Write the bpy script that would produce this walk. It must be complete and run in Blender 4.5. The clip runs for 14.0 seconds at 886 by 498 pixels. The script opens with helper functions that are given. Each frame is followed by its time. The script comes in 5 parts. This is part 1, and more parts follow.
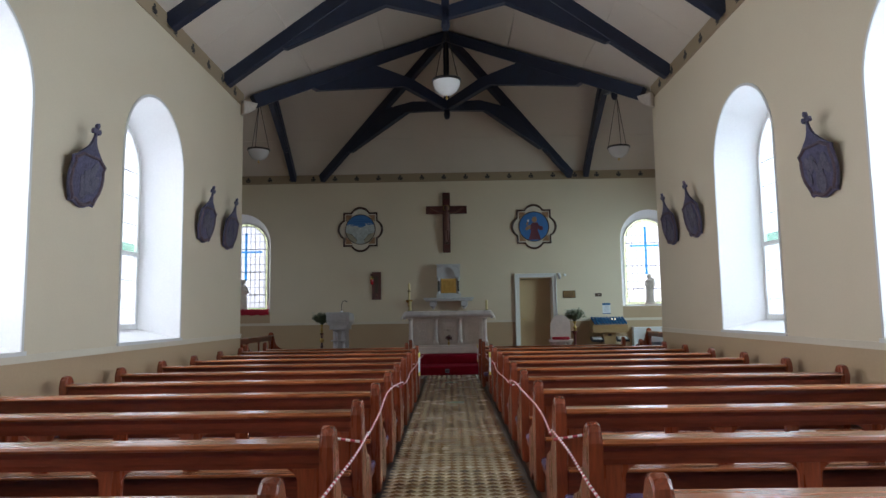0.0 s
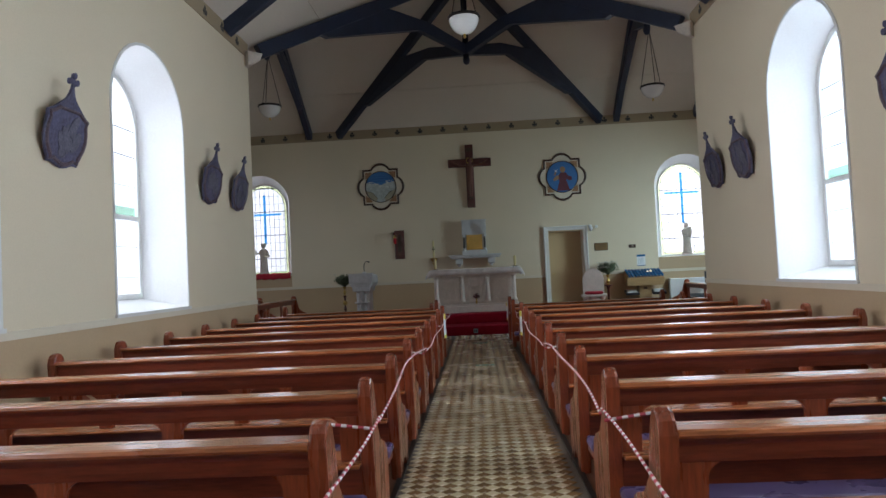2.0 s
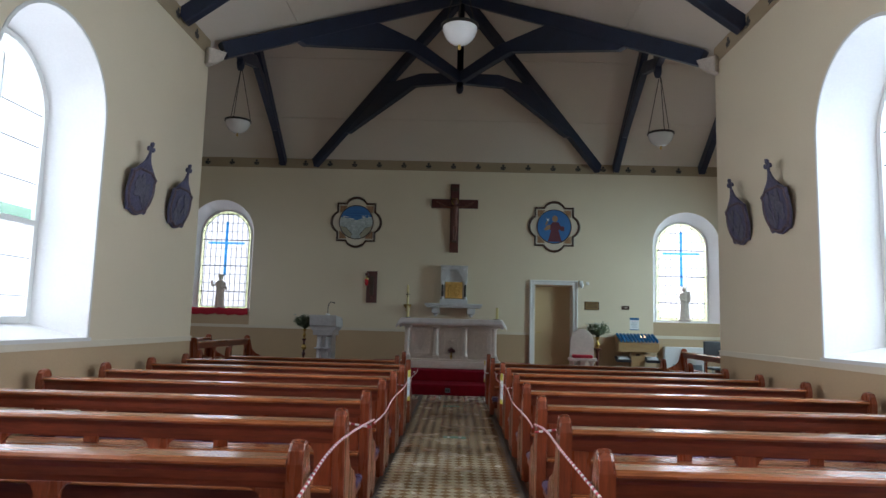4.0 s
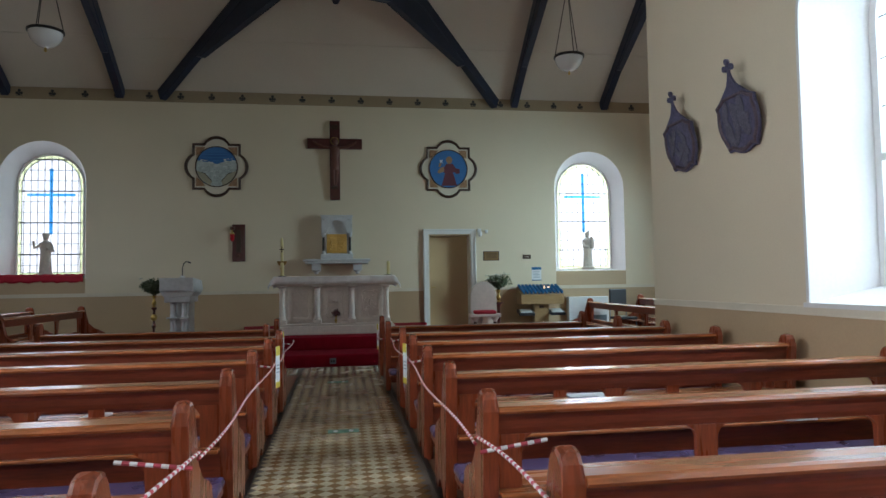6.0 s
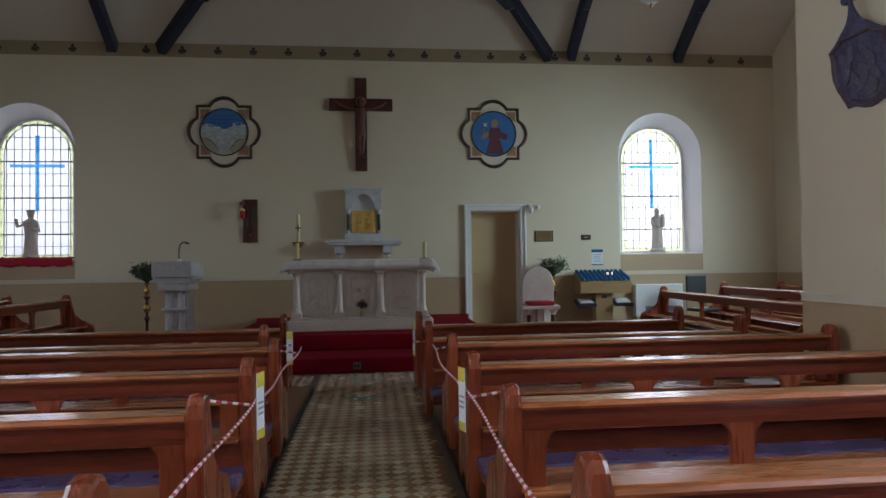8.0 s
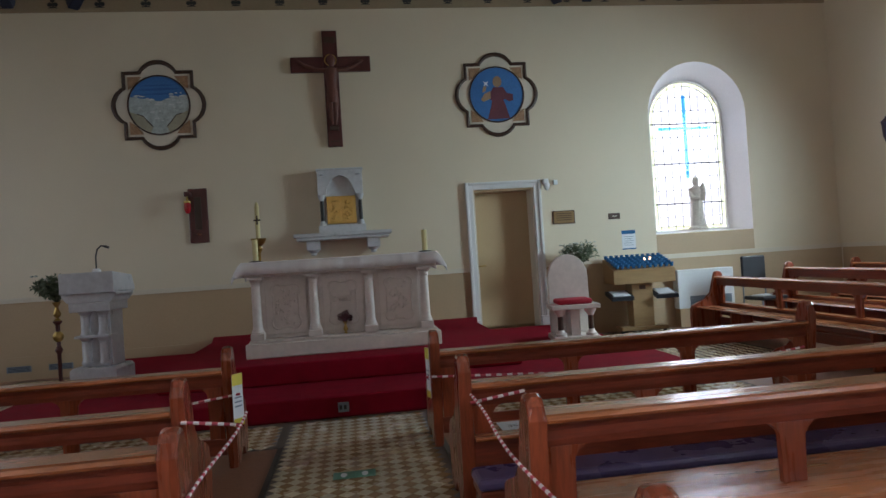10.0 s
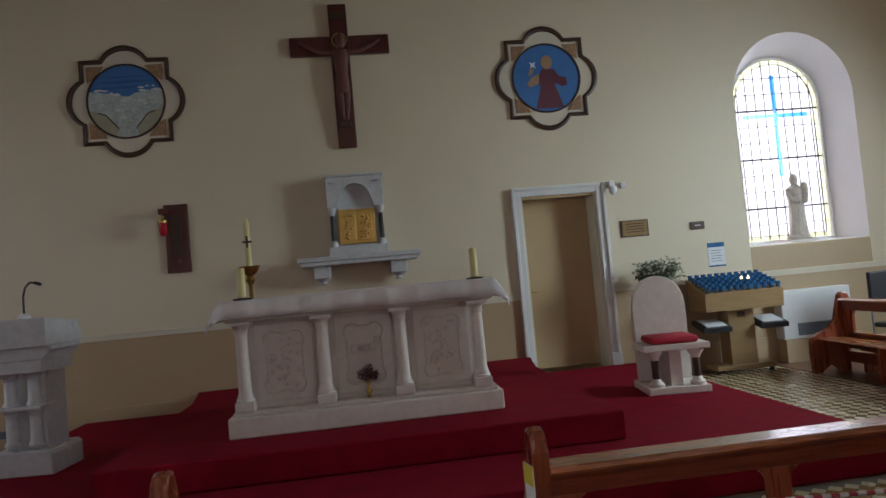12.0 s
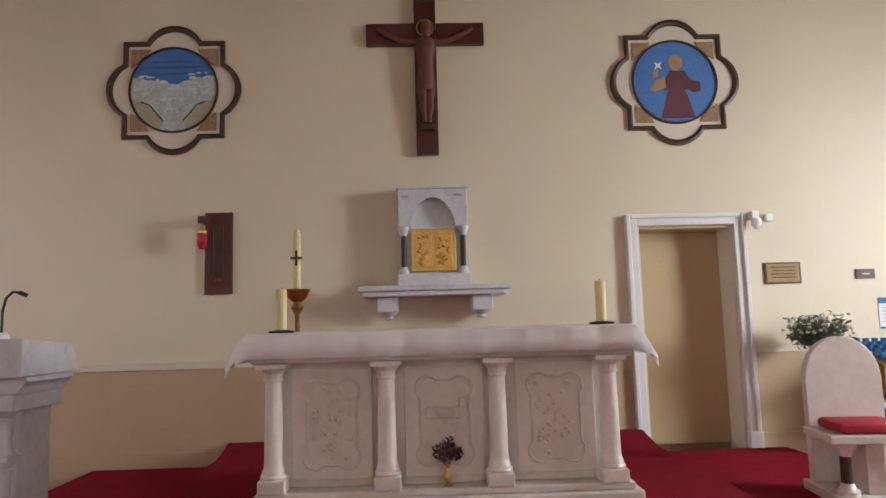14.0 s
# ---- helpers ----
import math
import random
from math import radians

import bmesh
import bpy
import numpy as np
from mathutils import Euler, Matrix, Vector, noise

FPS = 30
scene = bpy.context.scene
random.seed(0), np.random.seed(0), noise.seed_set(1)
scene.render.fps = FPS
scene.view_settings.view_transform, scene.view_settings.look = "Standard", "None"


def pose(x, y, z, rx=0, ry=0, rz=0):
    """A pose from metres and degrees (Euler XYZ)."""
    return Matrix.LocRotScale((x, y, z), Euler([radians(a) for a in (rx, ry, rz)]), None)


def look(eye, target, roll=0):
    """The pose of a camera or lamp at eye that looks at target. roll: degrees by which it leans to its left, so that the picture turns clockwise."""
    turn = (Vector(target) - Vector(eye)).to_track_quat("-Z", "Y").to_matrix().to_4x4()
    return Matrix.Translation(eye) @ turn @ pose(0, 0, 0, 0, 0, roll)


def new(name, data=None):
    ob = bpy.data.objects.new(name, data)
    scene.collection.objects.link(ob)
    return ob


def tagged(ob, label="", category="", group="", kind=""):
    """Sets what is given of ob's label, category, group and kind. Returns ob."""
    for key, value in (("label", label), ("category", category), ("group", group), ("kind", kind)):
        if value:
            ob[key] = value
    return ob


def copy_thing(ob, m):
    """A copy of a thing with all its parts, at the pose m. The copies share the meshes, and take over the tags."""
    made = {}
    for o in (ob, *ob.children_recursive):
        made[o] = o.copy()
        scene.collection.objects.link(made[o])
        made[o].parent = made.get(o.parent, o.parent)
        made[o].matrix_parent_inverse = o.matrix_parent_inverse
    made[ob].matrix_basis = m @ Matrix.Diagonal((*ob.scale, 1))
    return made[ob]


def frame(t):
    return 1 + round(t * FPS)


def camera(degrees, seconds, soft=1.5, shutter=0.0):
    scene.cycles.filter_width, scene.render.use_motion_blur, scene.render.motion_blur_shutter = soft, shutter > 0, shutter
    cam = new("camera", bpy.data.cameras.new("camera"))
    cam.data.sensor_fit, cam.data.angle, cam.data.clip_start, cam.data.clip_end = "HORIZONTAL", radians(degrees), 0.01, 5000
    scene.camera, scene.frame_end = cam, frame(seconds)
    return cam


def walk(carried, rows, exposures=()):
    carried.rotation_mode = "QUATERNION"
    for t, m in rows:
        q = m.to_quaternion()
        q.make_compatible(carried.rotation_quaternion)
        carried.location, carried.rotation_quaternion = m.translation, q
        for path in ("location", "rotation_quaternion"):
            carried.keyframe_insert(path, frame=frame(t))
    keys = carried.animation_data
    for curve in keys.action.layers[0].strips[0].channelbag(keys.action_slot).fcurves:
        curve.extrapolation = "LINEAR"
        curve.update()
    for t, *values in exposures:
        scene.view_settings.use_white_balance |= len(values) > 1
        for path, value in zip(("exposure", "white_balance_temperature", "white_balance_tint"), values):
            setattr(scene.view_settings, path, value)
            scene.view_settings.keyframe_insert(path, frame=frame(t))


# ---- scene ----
cam = camera(67.7, 14.0)
# seconds, stops, kelvin, tint
EXPOSURES = [(0, -1.4, 6400, 20), (2, -1.3, 6350, 19), (4.5, -1.22, 6350, 18), (5.5, -1.24, 6250, 14), (6.5, -1.05, 6300, 18), (7.5, -1.45, 6400, 24), (8, -1.45, 6300, 21), (8.5, -0.78, 6150, 21), (11, -1.2, 6650, 28), (11.5, -1.0, 6750, 30), (12, -1.2, 6750, 27), (12.5, -1.02, 7000, 31), (13, -0.7, 7300, 36), (13.5, -0.15, 7500, 38), (14, -0.1, 7500, 40)]
PATH = [
    (0, (-0.174, -0.067, 1.419), (-0.196, 1.923, 1.614), -0.9),
    (0.5, (-0.148, -0.042, 1.409), (-0.201, 1.955, 1.517), -1.0),
    (1, (-0.148, 0.05, 1.402), (-0.209, 2.047, 1.489), -2.0),
    (1.5, (-0.173, 0.33, 1.409), (-0.366, 2.319, 1.485), -2.8),
    (2, (-0.149, 0.726, 1.422), (-0.255, 2.722, 1.493), -2.8),
    (2.2, (-0.11, 0.941, 1.435), (-0.177, 2.931, 1.627), -1.6),
    (4.3, (-0.13, 2.70, 1.385), (-0.182, 4.685, 1.608), 1.6),
    (4.5, (-0.14, 2.901, 1.385), (-0.122, 4.895, 1.537), -0.8),
    (5, (-0.126, 3.466, 1.386), (0.042, 5.455, 1.505), -1.4),
    (5.5, (-0.109, 4.015, 1.411), (0.126, 5.991, 1.609), 0.0),
    (6, (-0.129, 4.515, 1.362), (0.173, 6.489, 1.459), -0.9),
    (6.5, (-0.107, 5.081, 1.368), (0.107, 7.068, 1.432), -2.0),
    (7, (-0.156, 5.642, 1.416), (0.081, 7.623, 1.555), -1.8),
    (7.5, (-0.052, 6.202, 1.422), (0.084, 8.179, 1.693), -1.9),
    (8, (-0.07, 6.775, 1.39), (0.141, 8.765, 1.438), -0.8),
    (8.5, (-0.113, 7.438, 1.382), (0.251, 9.405, 1.395), -2.1),
    (8.7, (-0.109, 7.686, 1.376), (0.116, 9.672, 1.441), -2.3),
    (10.8, (-0.168, 10.179, 1.458), (0.126, 12.158, 1.463), -4.4),
    (11, (-0.243, 10.379, 1.472), (-0.078, 12.37, 1.548), -4.9),
    (11.5, (-0.268, 10.874, 1.508), (0.064, 12.846, 1.504), -4.3),
    (12, (-0.21, 11.477, 1.528), (0.032, 13.46, 1.613), -5.2),
    (12.5, (-0.298, 11.911, 1.512), (-0.145, 13.897, 1.689), -2.0),
    (13, (-0.279, 12.406, 1.545), (-0.222, 14.393, 1.766), -1.2),
    (13.5, (-0.264, 12.748, 1.548), (-0.276, 14.734, 1.788), -0.8),
    (14, (-0.372, 13.084, 1.522), (-0.305, 15.071, 1.745), -1.6),
]
walk(cam, [(t, look(eye, target, roll)) for t, eye, target, roll in PATH], EXPOSURES)

CX = -0.19          # axis of the nave
XL, XR = -4.12, 3.735   # nave walls, inner faces
YC, YE, YB = 12.3, 19.8, -2.5   # crossing corner, end wall, back wall
TL, TR = -8.75, 8.35    # transept side walls
EAVE, RIDGE, YR = 5.70, 8.55, 16.0
WALL_T = 0.75

# ---- world and light ----
world = bpy.data.worlds.new("sky")
scene.world = world
world.use_nodes = True
wn = world.node_tree
sky = wn.nodes.new("ShaderNodeTexSky")
sky.sky_type = "NISHITA"
sky.sun_disc = False
sky.sun_elevation = radians(42)
sky.sun_rotation = radians(70)
wn.links.new(sky.outputs[0], wn.nodes["Background"].inputs[0])
wn.nodes["Background"].inputs[1].default_value = 0.12
sun = new("sun", bpy.data.lights.new("sun", "SUN"))
sun.data.energy, sun.data.angle, sun.data.color = 1.0, radians(12), (1.0, 0.96, 0.9)
sun.matrix_world = look((20, 8, 18), (0, 8, 0))


def sky_panel(x, y, z, nx, ny, w, h, watts, colour=(0.90, 0.93, 1.0), down=0.03, spread=180):
    """The sky's light in a window's opening."""
    la = new("window_light", bpy.data.lights.new("window_light", "AREA"))
    la.data.shape, la.data.size, la.data.size_y = "RECTANGLE", w, h
    la.data.energy, la.data.color = watts, colour
    la.matrix_world = look((x, y, z), (x + nx, y + ny, z - down))
    la.data.spread = radians(spread)
    return la


# sky light in each window's opening
for a, b in ((0.71, 2.44), (4.23, 5.96), (7.75, 9.48)):
    sky_panel(XR + 0.70, (a + b) / 2, 2.78, -1, 0, 1.72, 3.5, 460, (0.71, 0.89, 1.0))
    sky_panel(XL - 0.70, (a + b) / 2, 2.78, 1, 0, 1.72, 3.5, 380, (0.83, 0.93, 1.0))
for c, watts in ((-6.51, 130), (5.835, 240)):
    sky_panel(c, YE + 0.72, 3.05, 0, -1, 1.9, 3.4, watts)
sky_panel(TR + 0.55, YR, 3.0, -1, 0.55, 1.7, 3.2, 430, (0.67, 0.95, 1.0), 0.55, 110)
sky_panel(TL - 0.55, YR, 3.0, 1, 0.55, 1.7, 3.2, 80, (0.76, 0.90, 1.0), 0.7, 110)


# ---- materials ----
def mat(name, colour, rough=0.6, metal=0.0, var=0.12, scale=3.0, fine=40.0, bump=0.15, coat=0.0, spec=0.5, stretch=(1, 1, 1), vary=0.0):
    """A surface with large stains, fine grain and relief."""
    m = bpy.data.materials.new(name)
    m.use_nodes = True
    nt = m.node_tree
    b = nt.nodes["Principled BSDF"]
    co = nt.nodes.new("ShaderNodeTexCoord")
    mp = nt.nodes.new("ShaderNodeMapping")
    mp.inputs["Scale"].default_value = stretch
    nt.links.new(co.outputs["Object"], mp.inputs[0])
    n1 = nt.nodes.new("ShaderNodeTexNoise")
    n1.inputs["Scale"].default_value, n1.inputs["Detail"].default_value = scale, 6
    n2 = nt.nodes.new("ShaderNodeTexNoise")
    n2.inputs["Scale"].default_value, n2.inputs["Detail"].default_value = fine, 4
    for n in (n1, n2):
        nt.links.new(mp.outputs[0], n.inputs["Vector"])
    add = nt.nodes.new("ShaderNodeMath")
    add.operation = "MULTIPLY_ADD"
    add.inputs[1].default_value = 0.5
    nt.links.new(n2.outputs[0], add.inputs[0])
    half = nt.nodes.new("ShaderNodeMath")
    half.operation = "MULTIPLY"
    half.inputs[1].default_value = 0.5
    nt.links.new(n1.outputs[0], half.inputs[0])
    nt.links.new(half.outputs[0], add.inputs[2])
    ramp = nt.nodes.new("ShaderNodeValToRGB")
    e = ramp.color_ramp.elements
    e[0].position, e[1].position = 0.3, 0.7
    e[0].color = [c * (1 - var) for c in colour] + [1]
    e[1].color = [min(1, c * (1 + var)) for c in colour] + [1]
    nt.links.new(add.outputs[0], ramp.inputs[0])
    out = ramp.outputs[0]
    if vary:
        info = nt.nodes.new("ShaderNodeObjectInfo")
        hsv = nt.nodes.new("ShaderNodeHueSaturation")
        mr = nt.nodes.new("ShaderNodeMapRange")
        mr.inputs[3].default_value, mr.inputs[4].default_value = 1 - vary, 1 + vary
        nt.links.new(info.outputs["Random"], mr.inputs[0])
        nt.links.new(mr.outputs[0], hsv.inputs["Value"])
        nt.links.new(out, hsv.inputs["Color"])
        out = hsv.outputs[0]
    nt.links.new(out, b.inputs["Base Color"])
    mr = nt.nodes.new("ShaderNodeMapRange")
    mr.inputs[3].default_value, mr.inputs[4].default_value = max(0.02, rough - 0.1), min(1, rough + 0.1)
    nt.links.new(n1.outputs[0], mr.inputs[0])
    nt.links.new(mr.outputs[0], b.inputs["Roughness"])
    bp = nt.nodes.new("ShaderNodeBump")
    bp.inputs["Strength"].default_value, bp.inputs["Distance"].default_value = bump, 0.01
    nt.links.new(add.outputs[0], bp.inputs["Height"])
    nt.links.new(bp.outputs[0], b.inputs["Normal"])
    b.inputs["Metallic"].default_value = metal
    b.inputs["Coat Weight"].default_value = coat
    b.inputs["Coat Roughness"].default_value = 0.15
    b.inputs["Specular IOR Level"].default_value = spec
    return m


def glass(name, colour, rough=0.1, clear=0.75):
    """Window glass: partly clear, tinted, with a glossy face."""
    m = bpy.data.materials.new(name)
    m.use_nodes = True
    nt = m.node_tree
    nt.nodes.remove(nt.nodes["Principled BSDF"])
    tr = nt.nodes.new("ShaderNodeBsdfTransparent")
    tr.inputs[0].default_value = (*colour, 1)
    tl = nt.nodes.new("ShaderNodeBsdfTranslucent")
    tl.inputs[0].default_value = (*colour, 1)
    gl = nt.nodes.new("ShaderNodeBsdfGlossy")
    gl.inputs["Roughness"].default_value = rough
    mx = nt.nodes.new("ShaderNodeMixShader")
    mx.inputs[0].default_value = 1 - clear
    nt.links.new(tr.outputs[0], mx.inputs[1])
    nt.links.new(tl.outputs[0], mx.inputs[2])
    fr = nt.nodes.new("ShaderNodeFresnel")
    fr.inputs[0].default_value = 1.45
    m2 = nt.nodes.new("ShaderNodeMixShader")
    nt.links.new(fr.outputs[0], m2.inputs[0])
    nt.links.new(mx.outputs[0], m2.inputs[1])
    nt.links.new(gl.outputs[0], m2.inputs[2])
    nt.links.new(m2.outputs[0], nt.nodes["Material Output"].inputs[0])
    return m


WALL = mat("wall_paint", (0.68, 0.592, 0.435), 0.55, var=0.05, scale=0.8, fine=60, bump=0.08)
DADO = mat("dado_paint", (0.47, 0.335, 0.20), 0.5, var=0.06, scale=1.2, fine=50, bump=0.08)
RAILP = mat("rail_paint", (0.66, 0.595, 0.47), 0.45, var=0.05)
TRIM = mat("trim_paint", (0.69, 0.69, 0.67), 0.4, var=0.05)
REVEAL = mat("reveal_paint", (0.87, 0.86, 0.85), 0.5, var=0.04, scale=1.5)
CEIL = mat("ceiling_paint", (0.61, 0.545, 0.455), 0.7, var=0.05, scale=0.9)
BEAM = mat("beam_paint", (0.012, 0.02, 0.046), 0.45, var=0.3, scale=4, stretch=(1, 1, 1))
# Tops lighter than boards: varnish wear, plus light from above put into the colour.
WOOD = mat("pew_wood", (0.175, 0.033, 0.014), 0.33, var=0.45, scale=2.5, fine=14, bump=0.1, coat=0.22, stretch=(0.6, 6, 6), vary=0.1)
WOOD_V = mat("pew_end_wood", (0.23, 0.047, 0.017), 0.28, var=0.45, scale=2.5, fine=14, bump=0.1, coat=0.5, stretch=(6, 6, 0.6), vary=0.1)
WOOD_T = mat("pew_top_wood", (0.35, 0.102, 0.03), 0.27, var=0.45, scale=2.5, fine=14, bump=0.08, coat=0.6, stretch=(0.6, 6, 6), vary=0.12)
PURPLE = mat("kneeler_vinyl", (0.085, 0.06, 0.13), 0.28, var=0.08, bump=0.04)
CARPET = mat("red_carpet", (0.24, 0.006, 0.018), 0.95, var=0.25, scale=6, fine=250, bump=0.6, spec=0.1)
MARBLE = mat("white_marble", (0.68, 0.61, 0.555), 0.35, var=0.1, scale=4, fine=20, bump=0.05)
BRASS = mat("brass", (0.55, 0.38, 0.12), 0.3, 1.0, var=0.2)
OLDBRASS = mat("old_brass", (0.26, 0.16, 0.07), 0.5, 0.6, var=0.2)
GOLD = mat("gold", (0.66, 0.45, 0.15), 0.32, 1.0, var=0.25, fine=60, bump=0.5)
DARKWOOD = mat("dark_red_wood", (0.085, 0.018, 0.014), 0.35, var=0.3, coat=0.3, stretch=(5, 5, 1))
FIGURE = mat("carved_wood", (0.14, 0.046, 0.028), 0.5, var=0.2)
STATUE = mat("statue_plaster", (0.54, 0.48, 0.41), 0.6, var=0.2, scale=12)
FRAME = mat("frame_brown", (0.055, 0.026, 0.014), 0.45, var=0.3)
CREAMP = mat("frame_cream", (0.66, 0.6, 0.48), 0.5, var=0.05)
CORNER = mat("corner_panel", (0.33, 0.19, 0.10), 0.5, var=0.5, scale=30, fine=90)
BLUE = mat("painted_blue", (0.04, 0.17, 0.42), 0.5, var=0.2, scale=3)
SEA = mat("painted_white_water", (0.42, 0.48, 0.46), 0.5, var=0.35, scale=9, fine=30)
FOAM = mat("painted_foam", (0.58, 0.62, 0.6), 0.5, var=0.2, scale=20)
DEEP = mat("painted_deep_blue", (0.025, 0.11, 0.32), 0.5, var=0.2, scale=8)
SAND = mat("painted_sand", (0.36, 0.34, 0.24), 0.5, var=0.2, scale=9)
ROBE = mat("painted_robe", (0.13, 0.035, 0.05), 0.5, var=0.2)
SKIN = mat("painted_ochre", (0.36, 0.22, 0.12), 0.5, var=0.2)
PEWTER = mat("relief_lead", (0.088, 0.085, 0.15), 0.5, 0.2, var=0.55, scale=9, fine=35, bump=0.8)
PEWTER_R = mat("relief_border", (0.10, 0.07, 0.085), 0.5, 0.1, var=0.5, scale=14, fine=50, bump=0.5)
PEWTER_L = mat("relief_worn", (0.115, 0.11, 0.15), 0.5, 0.2, var=0.5, scale=16, fine=45, bump=0.6)
DOORP = mat("door_paint", (0.5, 0.36, 0.2), 0.5, var=0.05)
STAND = mat("stand_veneer", (0.32, 0.2, 0.09), 0.5, var=0.2, stretch=(1, 1, 6))
BLACK = mat("black_plastic", (0.015, 0.016, 0.02), 0.4, var=0.2)
WHITE = mat("white_enamel", (0.75, 0.76, 0.76), 0.4, var=0.04)
GREYM = mat("grey_grille", (0.2, 0.24, 0.28), 0.5, var=0.1)
PAPER = mat("paper", (0.7, 0.72, 0.74), 0.7, var=0.05)
YELLOW = mat("yellow_card", (0.62, 0.52, 0.06), 0.5, var=0.05)
GREEN = mat("green_vinyl", (0.05, 0.2, 0.13), 0.5, var=0.2)
LEAF = mat("leaves", (0.10, 0.13, 0.07), 0.6, var=0.4, scale=20)
PETAL = mat("petals", (0.45, 0.45, 0.38), 0.6, var=0.2, scale=20)
DRIED = mat("dried_flowers", (0.10, 0.03, 0.035), 0.8, var=0.4, scale=30)
WAX = mat("beeswax", (0.66, 0.56, 0.26), 0.45, var=0.05)
CLOTH = mat("altar_linen", (0.78, 0.76, 0.76), 0.9, var=0.05, fine=200, bump=0.2)
REDCLOTH = mat("red_cloth", (0.42, 0.012, 0.03), 0.85, var=0.2, fine=120, bump=0.3)
OPAL = mat("opal_glass", (0.72, 0.72, 0.70), 0.15, var=0.03, coat=0.3)
VOTIVE = mat("blue_votive_glass", (0.03, 0.14, 0.3), 0.15, var=0.3, coat=0.6)
ROPE_R = mat("rope_red", (0.42, 0.05, 0.07), 0.8, var=0.1)
ROPE_W = mat("rope_white", (0.7, 0.64, 0.62), 0.8, var=0.1)
LEAD = mat("window_lead", (0.03, 0.03, 0.03), 0.6, var=0.2)
RIM = mat("lamp_rim", (0.03, 0.028, 0.025), 0.4, 0.5, var=0.2)
REDGLASS = mat("red_glass", (0.5, 0.01, 0.02), 0.1, var=0.1, coat=0.5)
TILE_L = mat("tile_cream", (0.57, 0.475, 0.31), 0.26, var=0.12, scale=3, fine=60, bump=0.05, vary=0.15)
TILE_D = mat("tile_brown", (0.20, 0.115, 0.045), 0.26, var=0.15, scale=3, fine=60, bump=0.05, vary=0.2)
GLASS = glass("window_glass", (0.93, 0.96, 0.97), 0.1, 0.55)
GLASS_B = glass("blue_glass", (0.16, 0.55, 0.86), 0.1, 0.8)
GLASS_G = glass("green_glass", (0.62, 0.88, 0.72), 0.1, 0.8)
GLASS_Y = glass("yellow_glass", (0.88, 0.92, 0.68), 0.1, 0.8)
MARBLE_G = mat("grey_marble", (0.55, 0.56, 0.57), 0.3, var=0.14, scale=5, fine=18, bump=0.04)


# ---- mesh helpers ----
def box(bm, x0, x1, y0, y1, z0, z1, bevel=0.0):
    v = [bm.verts.new(p) for p in ((x0, y0, z0), (x1, y0, z0), (x1, y1, z0), (x0, y1, z0), (x0, y0, z1), (x1, y0, z1), (x1, y1, z1), (x0, y1, z1))]
    f = [bm.faces.new([v[i] for i in q]) for q in ((3, 2, 1, 0), (4, 5, 6, 7), (0, 1, 5, 4), (1, 2, 6, 5), (2, 3, 7, 6), (3, 0, 4, 7))]
    if bevel:
        edges = list({e for q in f for e in q.edges})
        bmesh.ops.bevel(bm, geom=edges, offset=bevel, segments=2, affect="EDGES", profile=0.5)
    return bm


def prism(bm, pts, place, a, b, bevel=0.0):
    """A flat outline drawn through from depth a to depth b; place(u, v, d) gives the point."""
    lo = [bm.verts.new(place(u, v, a)) for u, v in pts]
    hi = [bm.verts.new(place(u, v, b)) for u, v in pts]
    n = len(pts)
    caps = [bm.faces.new(lo), bm.faces.new(list(reversed(hi)))]
    for i in range(n):
        bm.faces.new((lo[i], hi[i], hi[(i + 1) % n], lo[(i + 1) % n]))
    if bevel:
        bmesh.ops.bevel(bm, geom=list({e for c in caps for e in c.edges}), offset=bevel, segments=2, affect="EDGES", profile=0.5)
    return bm


def lathe(bm, profile, centre=(0, 0, 0), seg=20, square=False):
    cx, cy, cz = centre
    rings = []
    for r, z in profile:
        r = max(r, 0.0005)
        rings.append([bm.verts.new((cx + r * math.cos(2 * math.pi * i / seg), cy + r * math.sin(2 * math.pi * i / seg), cz + z)) for i in range(seg)])
    for a, b in zip(rings, rings[1:]):
        for i in range(seg):
            bm.faces.new((a[i], a[(i + 1) % seg], b[(i + 1) % seg], b[i]))
    bm.faces.new(list(reversed(rings[0])))
    bm.faces.new(rings[-1])
    return bm


def tube(bm, pts, r, seg=8, first=0, slots=1, r_end=None):
    pts = [Vector(p) for p in pts]
    rings = []
    n = len(pts)
    for i, p in enumerate(pts):
        d = (pts[min(i + 1, n - 1)] - pts[max(i - 1, 0)]).normalized()
        s = d.cross(Vector((0, 0, 1)))
        s = s.normalized() if s.length > 1e-3 else Vector((1, 0, 0))
        u = s.cross(d)
        rr = r if r_end is None else r + (r_end - r) * i / (n - 1)
        rings.append([bm.verts.new(p + rr * (math.cos(2 * math.pi * k / seg) * s + math.sin(2 * math.pi * k / seg) * u)) for k in range(seg)])
    for j, (a, b) in enumerate(zip(rings, rings[1:])):
        for i in range(seg):
            f = bm.faces.new((a[i], a[(i + 1) % seg], b[(i + 1) % seg], b[i]))
            f.material_index = (j // 1) % slots
    bm.faces.new(list(reversed(rings[0])))
    bm.faces.new(rings[-1])
    return bm


